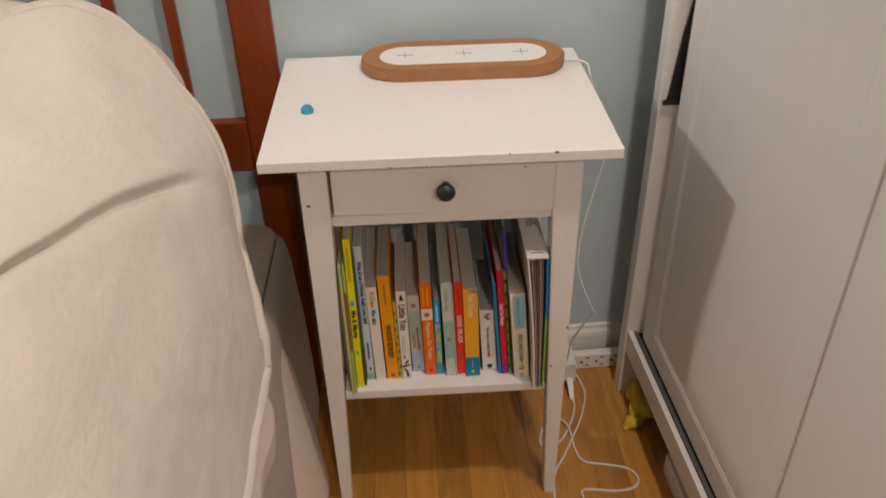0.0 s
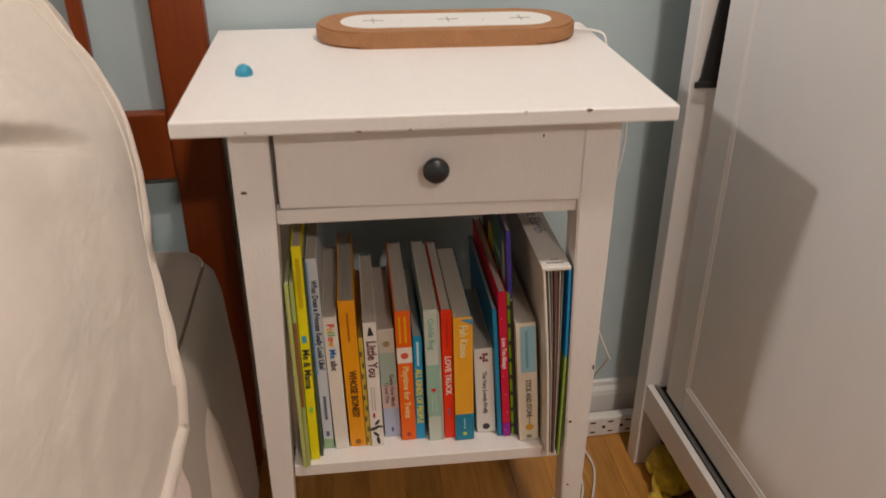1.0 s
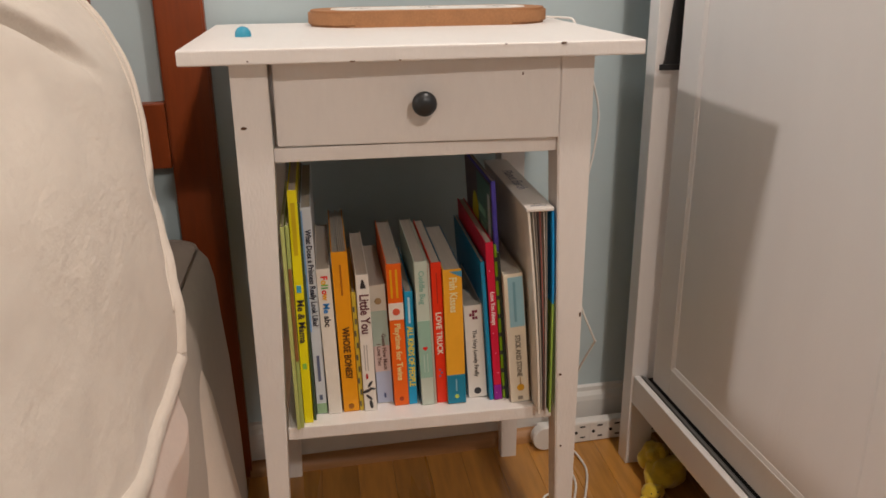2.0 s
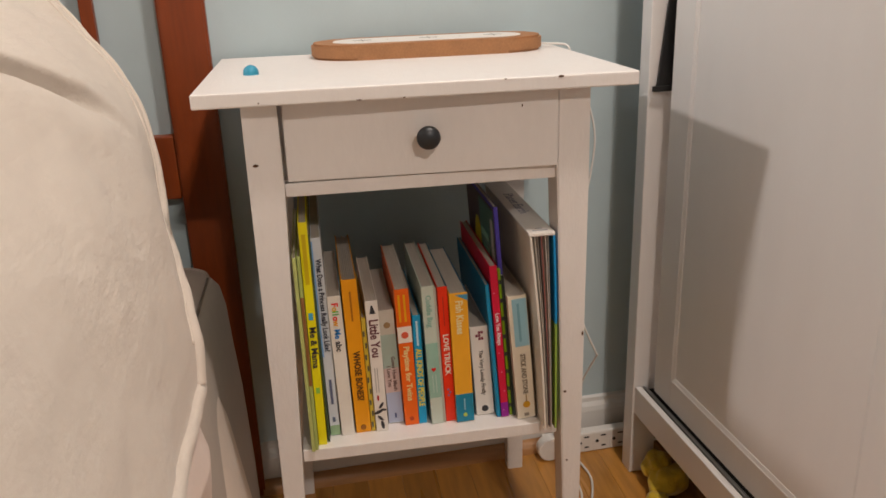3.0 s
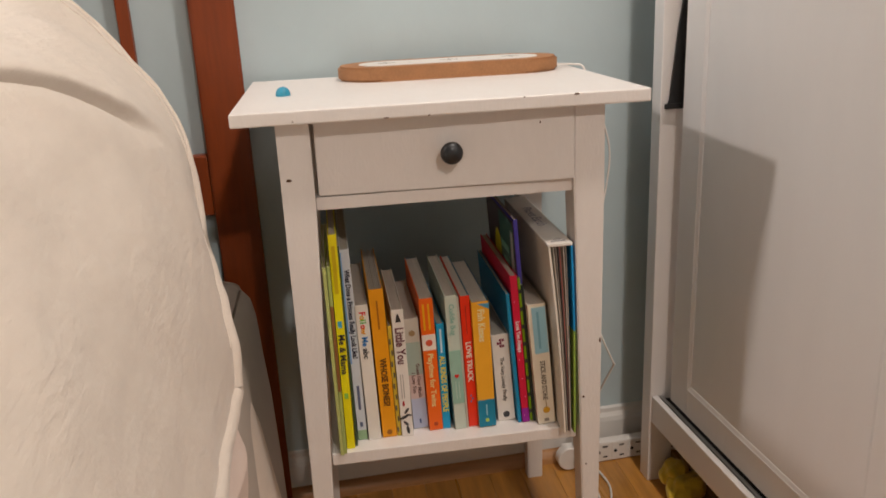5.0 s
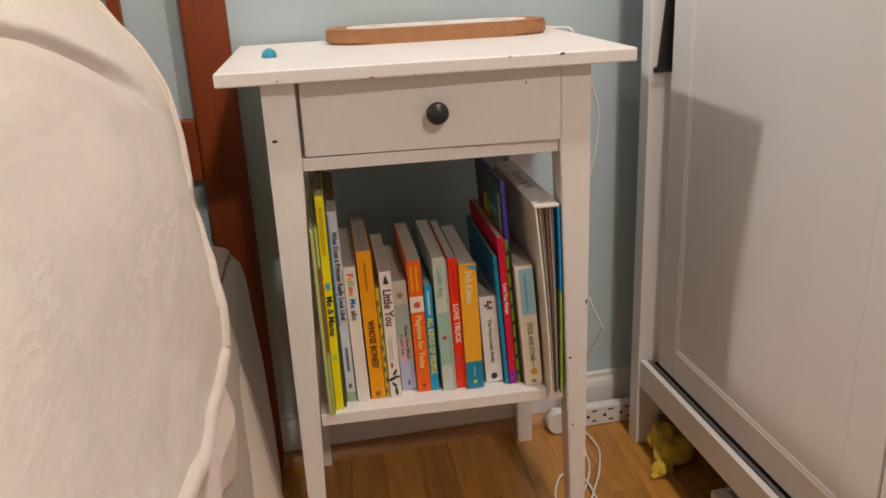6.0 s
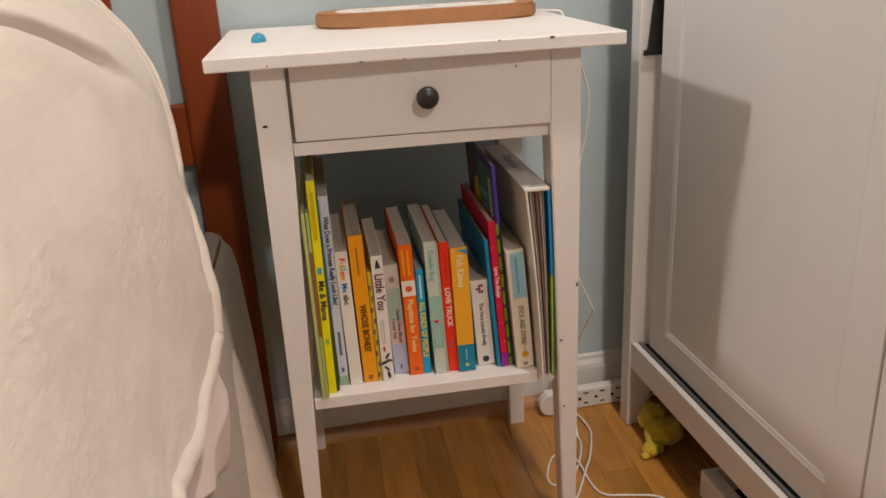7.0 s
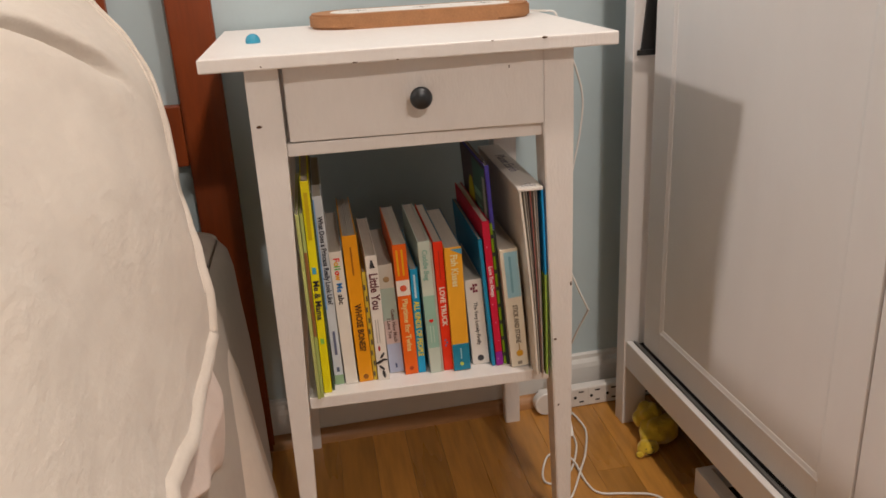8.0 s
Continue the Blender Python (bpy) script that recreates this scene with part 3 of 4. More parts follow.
def spine_up_book():
    """A large hardback that stands on its fore-edge side, its white spine on top and its leaves fanned."""
    b = tagged(empty("picture_book"), "large white hardback standing with its spine up", "book", "books on the shelf")
    H, y0, y1 = 0.520, 0.027, 0.265
    part("spine", box(0.1170, 0.1485, y0, y1, H - 0.004, H, 0.0012), ink((0.70, 0.68, 0.65)), b)

    def leaf(name, xt, xb, thick, material, ya, yb, zt=H - 0.0045, zb=0.2628):
        bm = bmesh.new()
        n = 6
        ring = []
        for i in range(n + 1):
            k = i / n
            x = xt + (xb - xt) * (k + 0.12 * math.sin(math.pi * k))
            z = zt + (zb - zt) * k
            ring.append([bm.verts.new((x + s, y, z)) for s, y in ((-thick / 2, ya), (thick / 2, ya), (thick / 2, yb), (-thick / 2, yb))])
        for p, q in zip(ring, ring[1:]):
            for i in range(4):
                bm.faces.new((p[i], p[(i + 1) % 4], q[(i + 1) % 4], q[i]))
        bm.faces.new(ring[0])
        bm.faces.new(ring[-1][::-1])
        bmesh.ops.recalc_face_normals(bm, faces=bm.faces[:])
        return part(name, bm, material, b)
    leaf("front_cover", 0.1195, 0.1392, 0.0024, ink((0.70, 0.66, 0.60)), y0, y1)
    # The near-black leaves stand in for the shaded gaps between the others.
    leaf_and_gap_tones = ((0.52, 0.49, 0.44), (0.10, 0.08, 0.07), (0.46, 0.42, 0.38), (0.09, 0.07, 0.07), (0.38, 0.14, 0.12), (0.22, 0.19, 0.17), (0.5, 0.46, 0.42), (0.10, 0.09, 0.09), (0.40, 0.37, 0.33))
    for i, c in enumerate(leaf_and_gap_tones):
        k = (i + 1) / (len(leaf_and_gap_tones) + 1)
        leaf("leaf", 0.1225 + 0.021 * k, 0.1418 + 0.0075 * k, 0.0009, ink(c), y0 + 0.002 + 0.002 * (i % 3), y1 - 0.004, zb=0.2635 + 0.001 * (i % 2))
    leaf("back_cover", 0.1470, 0.1508, 0.0022, ink((0.03, 0.25, 0.52)), y0, y1, zb=0.405)
    leaf("back_cover_foot", 0.1507, 0.1520, 0.0022, ink((0.26, 0.38, 0.10)), y0, y1, zt=0.4045)
    c = bpy.data.curves.new("writing", "FONT")
    c.body, c.size, c.extrude, c.resolution_u, c.align_y = "Planet Earth", 0.019, 0.0001, 2, "CENTER"
    src = bpy.data.objects.new("writing", c)
    scene.collection.objects.link(src)
    me = bpy.data.meshes.new_from_object(src.evaluated_get(bpy.context.evaluated_depsgraph_get()))
    bpy.data.objects.remove(src)
    me.transform(Matrix(((0, 1, 0, 0.1335), (-1, 0, 0, 0.20), (0, 0, 1, H + 0.0002), (0, 0, 0, 1))))
    me.materials.clear()
    me.materials.append(ink((0.20, 0.20, 0.26)))
    new("writing", me).parent = b
    part("author_bar", box(0.124, 0.142, 0.036, 0.0385, H, H + 0.0004), ink((0.22, 0.22, 0.24)), b)
    part("author_bar", box(0.129, 0.138, 0.0430, 0.0450, H, H + 0.0004), ink((0.22, 0.22, 0.24)), b)


spine_up_book()

# ---- wardrobe ----


def wardrobe():
    w = tagged(empty("wardrobe", pose(0.356, 0.270, FZ, 0, 0, 2.5)), "tall white painted wardrobe with sliding panelled doors", "wardrobe")
    part("post", box(0, 0.042, 0, 0.030, 0, 2.0, 0.002), WARDROBE, w)
    part("post", box(0, 0.042, -1.15, -1.12, 0, 2.0, 0.002), WARDROBE, w)
    part("side_panel", box(0.0425, 0.58, 0.004, 0.024, 0.1, 1.98, 0.001), WARDROBE, w)
    part("back_post", box(0.5805, 0.62, 0, 0.030, 0, 2.0, 0.002), WARDROBE, w)
    part("bottom_panel", box(0.0500, 0.60, -1.115, 0.0035, 0.125, 0.140), WARDROBE, w)
    part("top_panel", box(0.0, 0.62, -1.16, 0.035, 2.001, 2.02, 0.002), WARDROBE, w)
    part("back_panel", box(0.585, 0.590, -1.115, 0.0035, 0.141, 1.99), WARDROBE, w)
    r = part("bottom_rail", box(0.003, 0.013, -1.119, -0.0005, 0.113, 0.160, 0.0012), WARDROBE, w)
    part("track_bed", box(0.0132, 0.0475, -1.119, -0.0005, 0.138, 0.153), DARKHOLE, r)
    for x0, x1, zz in ((0.0160, 0.0185, 0.1600), (0.0215, 0.0230, 0.1575)):
        part("track_rib", box(x0, x1, -1.118, -0.001, 0.1531, zz, 0.0006), METAL, r)

    def door(x0, ya, yb, left=0.058, right=0.058):
        d = part("door", box(x0 + 0.0035, x0 + 0.012, ya + 0.045, yb - 0.045, 0.20, 1.93), WARDROBE, w, "white sliding door with a recessed panel")
        for n, a, b, c, e in (("stile", ya, ya + left, 0.163, 1.97), ("stile", yb - right, yb, 0.163, 1.97), ("door_rail", ya + left + 0.0002, yb - right - 0.0002, 0.163, 0.2085), ("door_rail", ya + left + 0.0002, yb - right - 0.0002, 1.91, 1.97)):
            part(n, box(x0, x0 + 0.018, a, b, c, e, 0.0012), WARDROBE, d)
        m = 0.0055
        ia, ib, ic, ie = ya + left, yb - right, 0.2085, 1.91
        for quad in (((ia, ic), (ib, ic), (ib - m, ic + m), (ia + m, ic + m)), ((ib, ic), (ib, ie), (ib - m, ie - m), (ib - m, ic + m)),
                     ((ib, ie), (ia, ie), (ia + m, ie - m), (ib - m, ie - m)), ((ia, ie), (ia, ic), (ia + m, ic + m), (ia + m, ie - m))):
            bm = bmesh.new()
            f = [bm.verts.new((x0 + 0.0008 + (0.0018 if k > 1 else 0), y, z)) for k, (y, z) in enumerate(quad)]
            g = [bm.verts.new((x0 + 0.0130, y, z)) for y, z in quad]
            bm.faces.new(f)
            bm.faces.new(g[::-1])
            for k in range(4):
                bm.faces.new((f[k], g[k], g[(k + 1) % 4], f[(k + 1) % 4]))
            bmesh.ops.recalc_face_normals(bm, faces=bm.faces[:])
            part("moulding", bm, WARDROBE, d)
    door(0.0235, -0.521, -0.024, 0.053, 0.053)
    door(0.0262, -1.10, -0.5225, 0.058, 0.26)


wardrobe()
# black wedge-shaped strap between post and door
st = prism([(0.364, 0.6365), (0.392, 0.6365), (0.396, 1.02), (0.3935, 1.02), (0.390, 0.83), (0.3775, 0.752), (0.3675, 0.646)], 0, 0.004)
st.transform(Matrix(((1, 0, 0, 0), (0, 0, 1, 0.2640), (0, 1, 0, 0), (0, 0, 0, 1))))
bmesh.ops.recalc_face_normals(st, faces=st.faces[:])
strap = tagged(empty("strap"), "black strap wedged between wardrobe post and door", "strap")
part("band", st, BLACK, strap)
part("lip", box(0.359, 0.391, 0.2605, 0.2638, 0.6335, 0.6415, 0.0008), BLACK, strap)

# ---- bed ----


def headboard():
    hb = tagged(empty("headboard", TURN), "red-brown cherry wood slatted headboard against the wall", "headboard")
    part("post", hexa((-0.304, -0.242, 0.346, 0.376, FZ), (-0.306, -0.244, 0.346, 0.376, 0.95), 0.003), CHERRY, hb)
    part("post", hexa((-1.93, -1.86, 0.346, 0.376, FZ), (-1.95, -1.88, 0.346, 0.376, 0.95), 0.003), CHERRY, hb)
    part("top_rail", box(-1.96, -0.228, 0.342, 0.377, 0.951, 1.02, 0.004), CHERRY, hb)
    part("lower_rail", box(-1.855, -0.3065, 0.350, 0.372, 0.512, 0.601, 0.002), CHERRY, hb)
    for k in range(17):
        x = -0.392 - 0.0885 * k
        part("slat", box(x - 0.0085, x + 0.0085, 0.354, 0.368, 0.6012, 0.9508, 0.0015), CHERRY, hb)


headboard()


def skirt_noise(y, z, a=0.008):
    return a * math.sin(y * 21 + 1.3 * math.sin(y * 7) + z * 3) + 0.006 * noise.noise(Vector((y * 9, z * 5, 3)))


def bed():
    m = bmesh.new()

    def ring(edge, z):
        row = []
        x0, x1, y0, y1 = -1.9, edge, -1.7, 0.312 + (edge + 0.27) * 0.5
        r = 0.05
        for cx, cy, a0 in ((x1 - r, y1 - r, 0), (x0 + r, y1 - r, 90), (x0 + r, y0 + r, 180), (x1 - r, y0 + r, 270)):
            for k in range(9):
                a = radians(a0 + 90 * k / 8)
                px = cx + r * math.cos(a)
                row.append(m.verts.new((px, cy + r * math.sin(a) + (0.052 * (px - x1) if cy > 0 else 0.0), z)))
        return row
    rows = [ring(-0.243, 0.012), ring(-0.244, 0.115), ring(-0.248, 0.24), ring(-0.253, 0.31), ring(-0.256, 0.368), ring(-0.261, 0.396), ring(-0.274, 0.415), ring(-0.297, 0.422)]
    for a, b in zip(rows, rows[1:]):
        for i in range(len(a)):
            m.faces.new((a[i], a[(i + 1) % len(a)], b[(i + 1) % len(a)], b[i]))
    m.faces.new(rows[0][::-1])
    m.faces.new(rows[-1])
    edge_line = [v.co + Vector((0, 0, 0.0006)) for v in rows[-2]]
    mattress = smooth(tagged(part("mattress", m, GREY), "mattress in a grey-brown fitted cover under the bedding", "mattress"), 60)
    smooth(part("piping", tube(edge_line + edge_line[:1], 0.0019, 6), GREY, mattress))
    HEM = ((0.40, -0.060), (0.415, -0.055), (0.46, -0.038), (0.50, -0.005), (0.54, 0.032), (0.58, 0.075), (0.62, 0.095), (0.68, 0.12), (0.75, 0.15), (0.80, 0.20), (0.90, 0.22))
    prof = []
    for k in range(24):
        prof.append((-1.75 + 1.15 * k / 24, 0.812 + 0.015 * math.sin(math.pi * k / 24)))
    for k in range(41):
        a = math.pi / 2 * (1 - k / 40)
        prof.append((-0.60 + 0.32 * math.cos(a) ** (2 / 3), 0.5 + 0.315 * math.sin(a) ** (2 / 3) ))
    acc = [0.0]
    for p, q in zip(prof, prof[1:]):
        acc.append(acc[-1] + math.dist(p, q))

    def at(v):
        cut = acc[24]
        s = v / 0.12 * cut if v < 0.12 else cut + (v - 0.12) / 0.88 * (acc[-1] - cut)
        for i in range(len(prof) - 1):
            if s <= acc[i + 1]:
                k = (s - acc[i]) / max(1e-9, acc[i + 1] - acc[i])
                return (prof[i][0] + (prof[i + 1][0] - prof[i][0]) * k, prof[i][1] + (prof[i + 1][1] - prof[i][1]) * k)
        return prof[-1]

    def foot_line(y):
        return lerp(((-1.8, 0.44), (-0.5, 0.46), (-0.376, 0.446), (-0.28, 0.424), (-0.18, 0.408), (-0.10, 0.408), (-0.055, 0.413), (0.3, 0.42)), y)

    def blanket(u, v, lift=0.0):
        if v < 0.86:
            x, z = at(v / 0.86)
        else:
            x, z = -0.28, 0.5
        drop = max(0.0, (v - 0.86) / 0.14)
        yh = lerp(HEM, z - 0.087 * drop) if x > -0.62 else 0.22
        y = yh + (-1.75 - yh) * u ** 1.25
        z += (foot_line(y) - 0.5) * drop
        low = min(1.0, max(0.0, (0.70 - z) / 0.24))
        x += lerp(((-1.8, 0.08), (-0.65, 0.078), (-0.5, 0.06), (-0.376, 0.038), (-0.28, 0.034), (-0.18, 0.030), (-0.10, 0.030), (-0.055, 0.028), (-0.006, 0.022), (0.06, 0.006), (0.116, 0.0), (0.3, 0.0)), y) * low
        side = min(1.0, max(0.0, (0.62 - z) / 0.2))
        k = min(1.0, max(0.0, (z - 0.52) / 0.24))
        nx, nz = 1.0 - 0.6 * k, 0.15 + 0.8 * k
        d = 0.016 * noise.noise(Vector((x * 3, y * 3.2, z * 3))) + 0.008 * noise.noise(Vector((x * 9, y * 8, z * 9)))
        d *= 1 - 0.75 * side
        d += 0.0016 * noise.noise(Vector((x * 34, y * 30, z * 34))) + 0.003 * noise.noise(Vector((x * 14 + 5, y * 12, z * 14)))
        # long crease across the shoulder of the bed
        q = (x + 0.298) * 0.963 - y * 0.27
        along = (x + 0.298) * 0.27 + y * 0.963
        open_end = 1 / (1 + math.exp((along + 0.03) / 0.02)) * min(1.0, max(0.0, (z - 0.63) / 0.05))
        fold = 0.013 * math.exp(-((q + 0.009) / (0.034 if q < -0.009 else 0.0055)) ** 2) * open_end
        d -= 0.014 * math.exp(-((q - 0.000) / 0.0050) ** 2) * open_end
        d += 0.005 * math.exp(-((q - 0.022) / 0.012) ** 2) * open_end
        d += 0.036 * math.exp(-((x + 0.49) / 0.09) ** 2) * math.exp(-((y - 0.2) / 0.10) ** 2)
        d += side * 0.002 * math.sin(y * 19 + z * 5 + 2 * math.sin(y * 5))
        return Vector((x + nx * (d + lift) + 0.9 * fold, y - 0.2 * fold, z + nz * (d + lift) - 0.12 * fold))
    bl = tagged(empty("blanket"), "beige fleece blanket draped over the bed with a corded hem", "blanket")
    ob = smooth(part("cloth", sheet_mesh(blanket, 260, 300), FLEECE, bl))
    mod = ob.modifiers.new("thick", "SOLIDIFY")
    mod.thickness, mod.offset = 0.012, -1
    line = [blanket(0.0, k / 120) for k in range(121)] + [blanket(k / 160, 1.0) for k in range(1, 161)]
    smooth(part("hem_cord", tube(line, lambda k: 0.0028 + 0.0058 * min(1.0, max(0.0, (k - 0.26) / 0.12)), 8), FLEECE, bl))
    line = [blanket(0.03, 0.02 + 0.90 * k / 120, 0.0006) for k in range(121)]
    smooth(part("stitched_fold", tube(line, 0.0014, 8), FLEECE, bl))

    def pink(u, v):
        ye = lerp(((0.0, -0.05), (0.4, -0.075), (0.7, -0.095), (1.0, -0.115)), v)
        y = ye - 1.6 * u ** 1.5
        zb = lerp(((-1.8, 0.40), (-0.4, 0.39), (-0.3, 0.375), (-0.2, 0.32), (-0.11, 0.272), (0.1, 0.27)), y)
        z = 0.41 + (zb - 0.41) * v
        roll = 0.012 * max(0.0, (v - 0.86) / 0.14) ** 2 + 0.014 * math.exp(-u * 90)
        return Vector((lerp(((0.25, -0.255), (0.30, -0.2495), (0.36, -0.243), (0.39, -0.252), (0.43, -0.272)), z) - roll + 0.003 * math.sin(y * 45 + z * 20), y, z))
    ob = smooth(tagged(part("bed_sheet", sheet_mesh(pink, 110, 40), SHEET), "pale pink sheet hanging below the blanket", "sheet"))
    mod = ob.modifiers.new("thick", "SOLIDIFY")
    mod.thickness = 0.003

    # A hanging fold of the bedding, shaped like a skirt down to the floor.
    SX = ((0.018, -0.211), (0.112, -0.222), (0.20, -0.234), (0.292, -0.247), (0.385, -0.262), (0.45, -0.285))
    SY = ((0.018, 0.088), (0.112, 0.10), (0.292, 0.10), (0.385, 0.06), (0.45, 0.0))

    def skirt(u, v):
        z = 0.43 - (0.43 - FZ - 0.004) * v
        y = lerp(SY, z) - 1.7 * u ** 1.7
        fall = min(1.0, max(0.0, (lerp(SY, z) - y) / 0.28))
        edge = 0.010 * math.exp(-u * 120)
        return Vector((lerp(SX, z) - 0.034 * fall * fall * (3 - 2 * fall) - edge + 0.0035 * math.sin(y * 38 + 4 * z) * v, y, z))
    ob = smooth(tagged(part("bedding_fold", sheet_mesh(skirt, 120, 30), TAUPE), "taupe cloth fold of bedding hanging to the floor", "bed skirt"))
    smooth(part("hem", tube([skirt(0.0, k / 40) for k in range(41)], 0.0026, 6), TAUPE, ob))
    mod = ob.modifiers.new("thick", "SOLIDIFY")
    mod.thickness = 0.003

    def pillow(u, v):
        a, b = 2 * math.pi * u, math.pi * (v - 0.5)
        c, s = math.cos(a), math.sin(a)
        e = 0.45
        r = abs(math.cos(b)) ** 0.6
        p = Vector((0.36 * r * math.copysign(abs(c) ** e, c), 0.085 * r * math.copysign(abs(s) ** e, s), 0.15 * math.sin(b)))
        p += Vector((0, 0, 0.012 * noise.noise(p * 9)))
        return Vector((-0.722, 0.205, 0.695)) + p
    ob = smooth(tagged(part("pillow", sheet_mesh(pillow, 72, 30), CASE), "beige bed pillow against the headboard", "pillow"))
    def duvet(u, v):
        a, b = 2 * math.pi * u, math.pi * (v - 0.5)
        c, s = math.cos(a), math.sin(a)
        r = abs(math.cos(b)) ** 0.5
        return Vector((-0.95 + 0.63 * r * math.copysign(abs(c) ** 0.35, c), -0.78 + 0.84 * r * math.copysign(abs(s) ** 0.35, s), 0.60 + 0.175 * math.copysign(abs(math.sin(b)) ** 0.8, math.sin(b))))
    smooth(tagged(part("duvet", sheet_mesh(duvet, 60, 20), SHEET), "thick folded duvet under the blanket", "duvet"))


bed()

# ---- power strip, plug, cables ----
ps = tagged(empty("power_strip", TURN @ Matrix.Translation((0, -0.0155, -0.0085))), "white plastic power strip with dark outlet slots on the baseboard", "power strip")
part("body", box(0.228, 0.460, 0.344, 0.362, 0.0128, 0.0510, 0.003), PLASTIC, ps)
smooth(part("end_cap", lathe([(0.020, 0), (0.0215, 0.0015), (0.0215, 0.016), (0.020, 0.018)], 32, "y"), PLASTIC, ps), 35).location = (0.236, 0.3515, 0.0345)
for k in range(5):
    x = 0.300 + 0.031 * k
    o = part("outlet", box(x - 0.0135, x + 0.0135, 0.3432, 0.3442, 0.0150, 0.0490, 0.0004, 1), PLASTIC, ps)
    part("slot", box(x - 0.0010, x + 0.0085, 0.3426, 0.3438, 0.0415, 0.0440), DARKHOLE, o)
    part("slot", box(x + 0.0005, x + 0.0085, 0.3426, 0.3438, 0.0215, 0.0240), DARKHOLE, o)
    part("slot", lathe([(0.0029, 0), (0.0029, 0.0014)], 12, "y"), DARKHOLE, o).location = (x - 0.0075, 0.3438, 0.0325)

ad = tagged(empty("plug_adapter"), "white phone charger plugged into the power strip", "charger")
part("body", box(0.2470, 0.2710, 0.2860, 0.3436, 0.024, 0.070, 0.003, 3), PLASTIC, ad)
smooth(part("plug_end", hexa((0.2560, 0.2640, 0.250, 0.256, 0.0065), (0.2530, 0.2660, 0.284, 0.294, 0.034), 0.0015), PLASTIC, ad), 50)


def cable(name, pts, radius, label):
    smooth(tagged(part(name, tube(spline(pts, 12), radius, 8), PLASTIC), label, "cable"))


cable("charging_cable", [(0.198, 0.285, 0.706), (0.215, 0.288, 0.7045), (0.228, 0.283, 0.704), (0.238, 0.270, 0.701), (0.2425, 0.263, 0.680), (0.256, 0.270, 0.650), (0.272, 0.280, 0.620), (0.2835, 0.282, 0.575), (0.280, 0.282, 0.525),
                         (0.267, 0.278, 0.465), (0.250, 0.262, 0.40), (0.243, 0.240, 0.345), (0.256, 0.225, 0.300), (0.2735, 0.222, 0.258), (0.276, 0.228, 0.248), (0.266, 0.252, 0.200), (0.256, 0.285, 0.13), (0.256, 0.305, 0.071)],
      0.0016, "thin white charging cable hanging behind the nightstand")
g = FZ + 0.0024
cable("power_cable", [(0.262, 0.296, 0.030), (0.278, 0.318, 0.012), (0.286, 0.295, g + 0.002), (0.287, 0.258, g), (0.263, 0.191, g + 0.006), (0.241, 0.150, g + 0.005), (0.219, 0.112, g), (0.197, 0.076, g), (0.187, 0.035, g), (0.186, -0.02, g), (0.20, -0.12, g)],
      0.0018, "white cable lying loose on the wooden floor")
cable("looped_cable", [(0.260, 0.262, g + 0.002), (0.262, 0.245, g), (0.257, 0.219, g), (0.240, 0.180, g), (0.220, 0.150, g), (0.197, 0.134, g), (0.181, 0.140, g), (0.184, 0.167, g), (0.203, 0.203, g + 0.002), (0.222, 0.202, g + 0.004), (0.238, 0.178, g + 0.005), (0.242, 0.125, g),
                       (0.253, 0.096, g), (0.289, 0.086, g), (0.328, 0.074, g), (0.342, 0.050, g), (0.328, 0.031, g), (0.296, 0.026, g), (0.241, 0.032, g), (0.236, 0.010, g), (0.240, -0.06, g)],
      0.0018, "white power cable looping on the wooden floor")

# ---- toy and box under the wardrobe ----


def blob(size, place, turn=0.0, wob=0.25, seed=0.0):
    bm = bmesh.new()
    bmesh.ops.create_icosphere(bm, subdivisions=4, radius=1)
    for v in bm.verts:
        v.co *= 1 + wob * noise.noise(v.co * 1.4 + Vector((seed, 0, 0)))
    bm.transform(Matrix.Translation(place) @ Matrix.Rotation(turn, 4, "Z") @ Matrix.Diagonal((*size, 1)))
    return bm


toy = tagged(empty("plush_toy"), "small crumpled yellow plush toy under the wardrobe", "plush toy")
smooth(part("body", blob((0.036, 0.028, 0.024), (0.396, 0.208, FZ + 0.023), 0.5, 0.35, 2), PLUSH, toy))
smooth(part("flap", blob((0.022, 0.030, 0.020), (0.388, 0.236, FZ + 0.034), -0.3, 0.35, 5), PLUSH, toy))
smooth(part("head", blob((0.018, 0.014, 0.012), (0.364, 0.178, FZ + 0.0125), 0.2, 0.2, 9), PLUSH, toy))
smooth(part("ear", blob((0.008, 0.006, 0.005), (0.349, 0.170, FZ + 0.006), 0.2, 0.2, 1), PLUSH, toy))

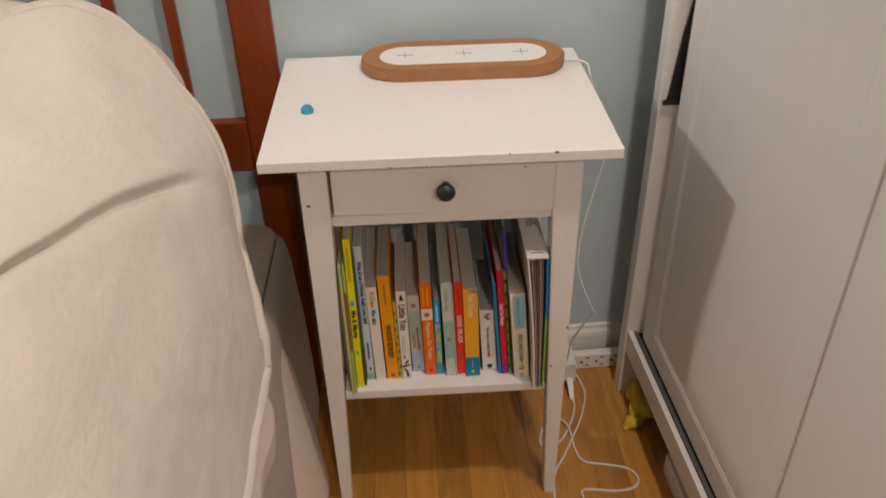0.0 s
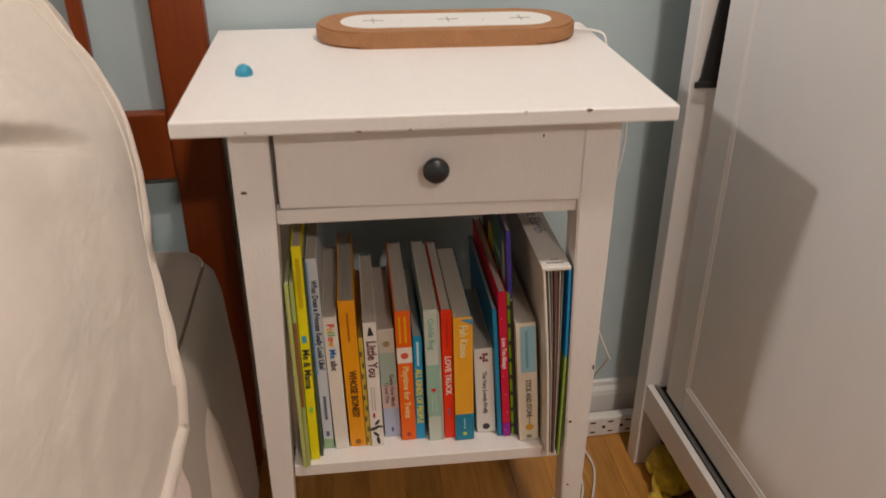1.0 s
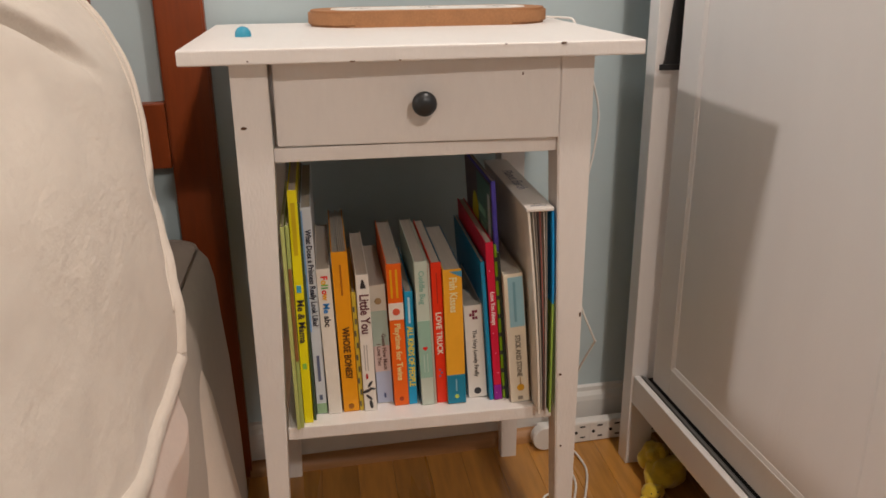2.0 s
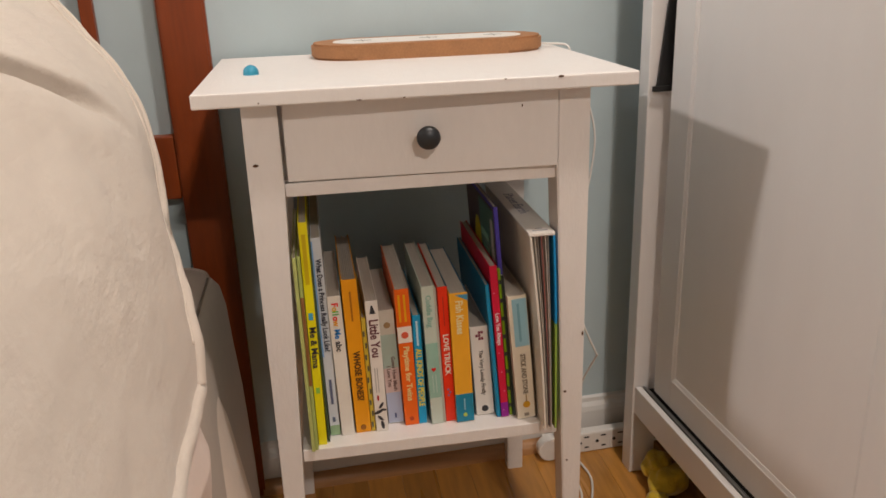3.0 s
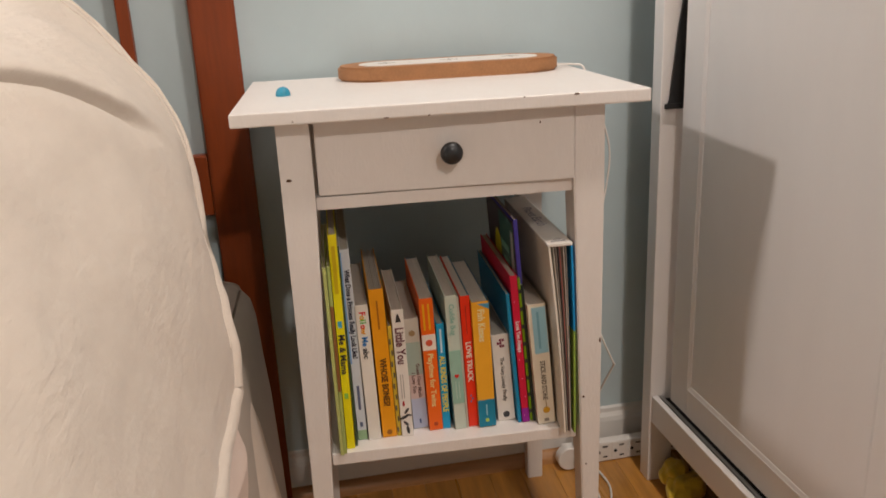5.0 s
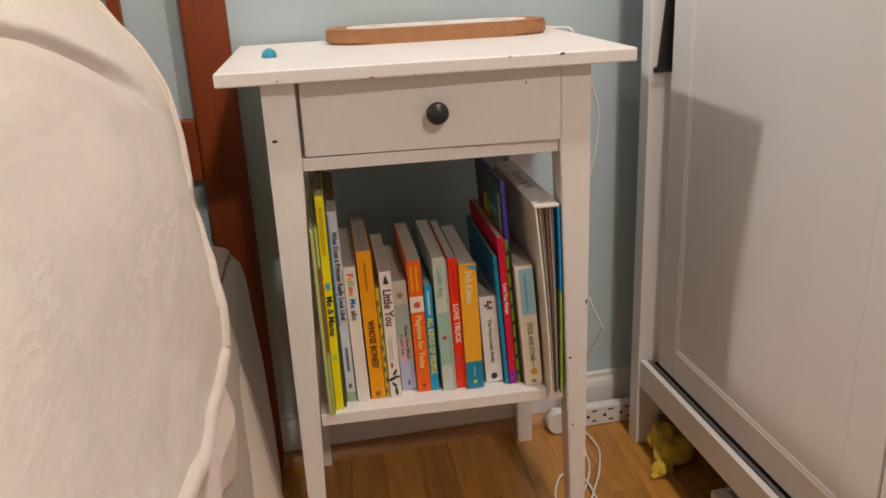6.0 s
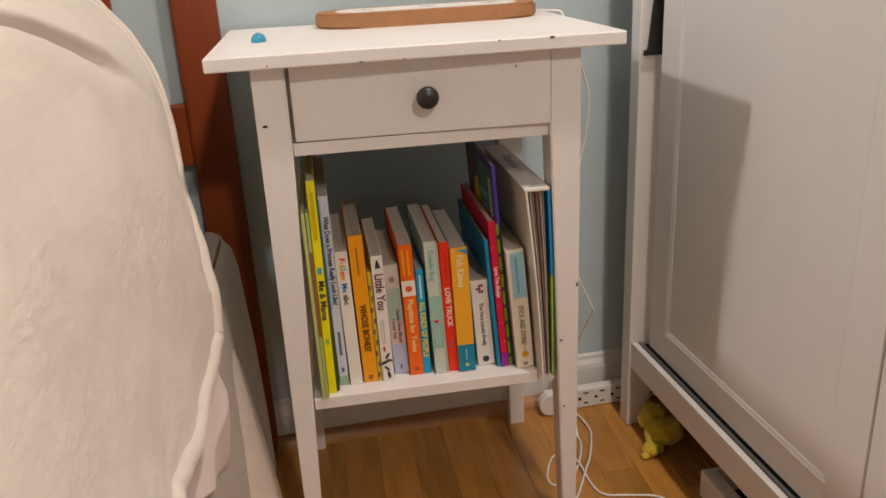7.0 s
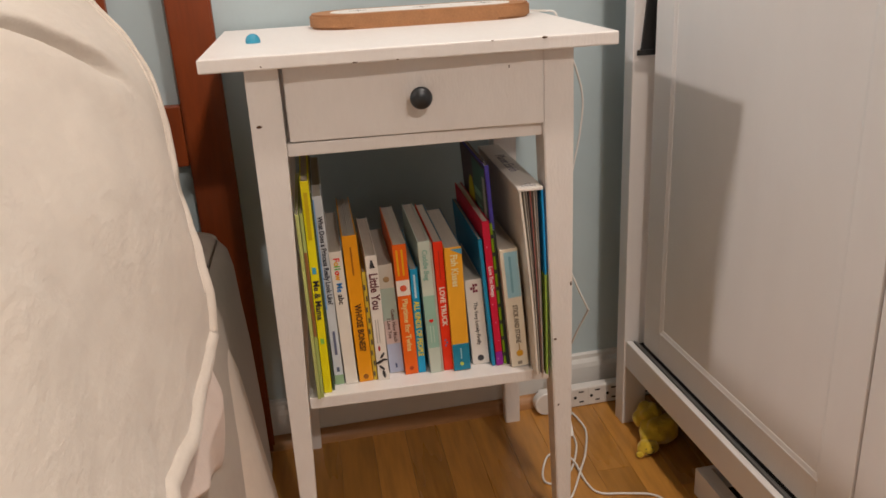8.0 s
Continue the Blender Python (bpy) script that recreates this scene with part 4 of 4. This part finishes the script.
for x, z, w_, h_ in ((0.357, 0.0165, 0.0026, 0.0022), (0.367, 0.0185, 0.0026, 0.0022)):
    bm = bmesh.new()
    bmesh.ops.create_icosphere(bm, subdivisions=2, radius=0.0015, matrix=Matrix.Translation((x, 0.1662, FZ + z)))
    smooth(part("eye", bm, BLACK, toy))
smooth(part("mouth", tube(spline([(0.355, 0.1645, FZ + 0.0115), (0.360, 0.1630, FZ + 0.0085), (0.366, 0.1632, FZ + 0.0088), (0.371, 0.1655, FZ + 0.0125)], 6), 0.0007, 6), BLACK, toy))

bx = tagged(empty("storage_box", pose(0.391, 0.066, FZ, 0, 0, 2)), "white box with an open front under the wardrobe", "box")
part("side", box(0, 0.006, -0.10, 0, 0, 0.045, 0.001), WARDROBE, bx)
part("side", box(0.15, 0.156, -0.10, 0, 0, 0.045, 0.001), WARDROBE, bx)
part("back", box(0.0062, 0.1498, -0.006, 0, 0, 0.045, 0.001), WARDROBE, bx)
# The near-black bottom puts the shade of the open inside into its colour.
part("bottom", box(0.0062, 0.1498, -0.10, -0.0062, 0, 0.004), DARKHOLE, bx)
part("lid", box(0.0062, 0.022, -0.10, -0.0062, 0.039, 0.045, 0.001), WARDROBE, bx)

# ---- floor strips ----
WID = 0.0571
strips = {}


def strip_mesh(length):
    key = round(length, 3)
    if key not in strips:
        bm = hexa((0.0001, WID - 0.0001, 0, length - 0.0003, FZ - 0.006), (0.00025, WID - 0.00025, 0.0001, length - 0.0004, FZ))
        me = bpy.data.meshes.new("floor_strip")
        bm.to_mesh(me)
        bm.free()
        me.materials.append(OAK)
        strips[key] = me
    return strips[key]


rng = random.Random(4)
LENS = (0.7, 0.9, 1.15, 1.4, 1.7)
rest = bmesh.new()
for i in range(-59, 18):
    x = -0.0165 + WID * i
    y = WALL + 0.0001
    while y > Y0:
        ln = rng.choice(LENS) * (rng.choice((0.25, 0.5, 0.75, 1.0)) if y > WALL else 1.0)
        y -= ln
        if x + WID < X0 or x > X1 or y > WALL:
            continue
        if -0.36 < x < 0.50 and y + ln > -1.3:
            ob = new("floor_strip", strip_mesh(ln))
            ob.location, ob.parent = (x, y, 0), floor
        else:
            a, c = max(y, Y0), min(y + ln, WALL)
            box(max(x, X0) + 0.0006, min(x + WID, X1) - 0.0006, a + 0.0005, c - 0.0005, FZ - 0.006, FZ, 0, 1, rest)
tagged(part("distant_floor_strips", rest, OAK, floor), kind="stuff")
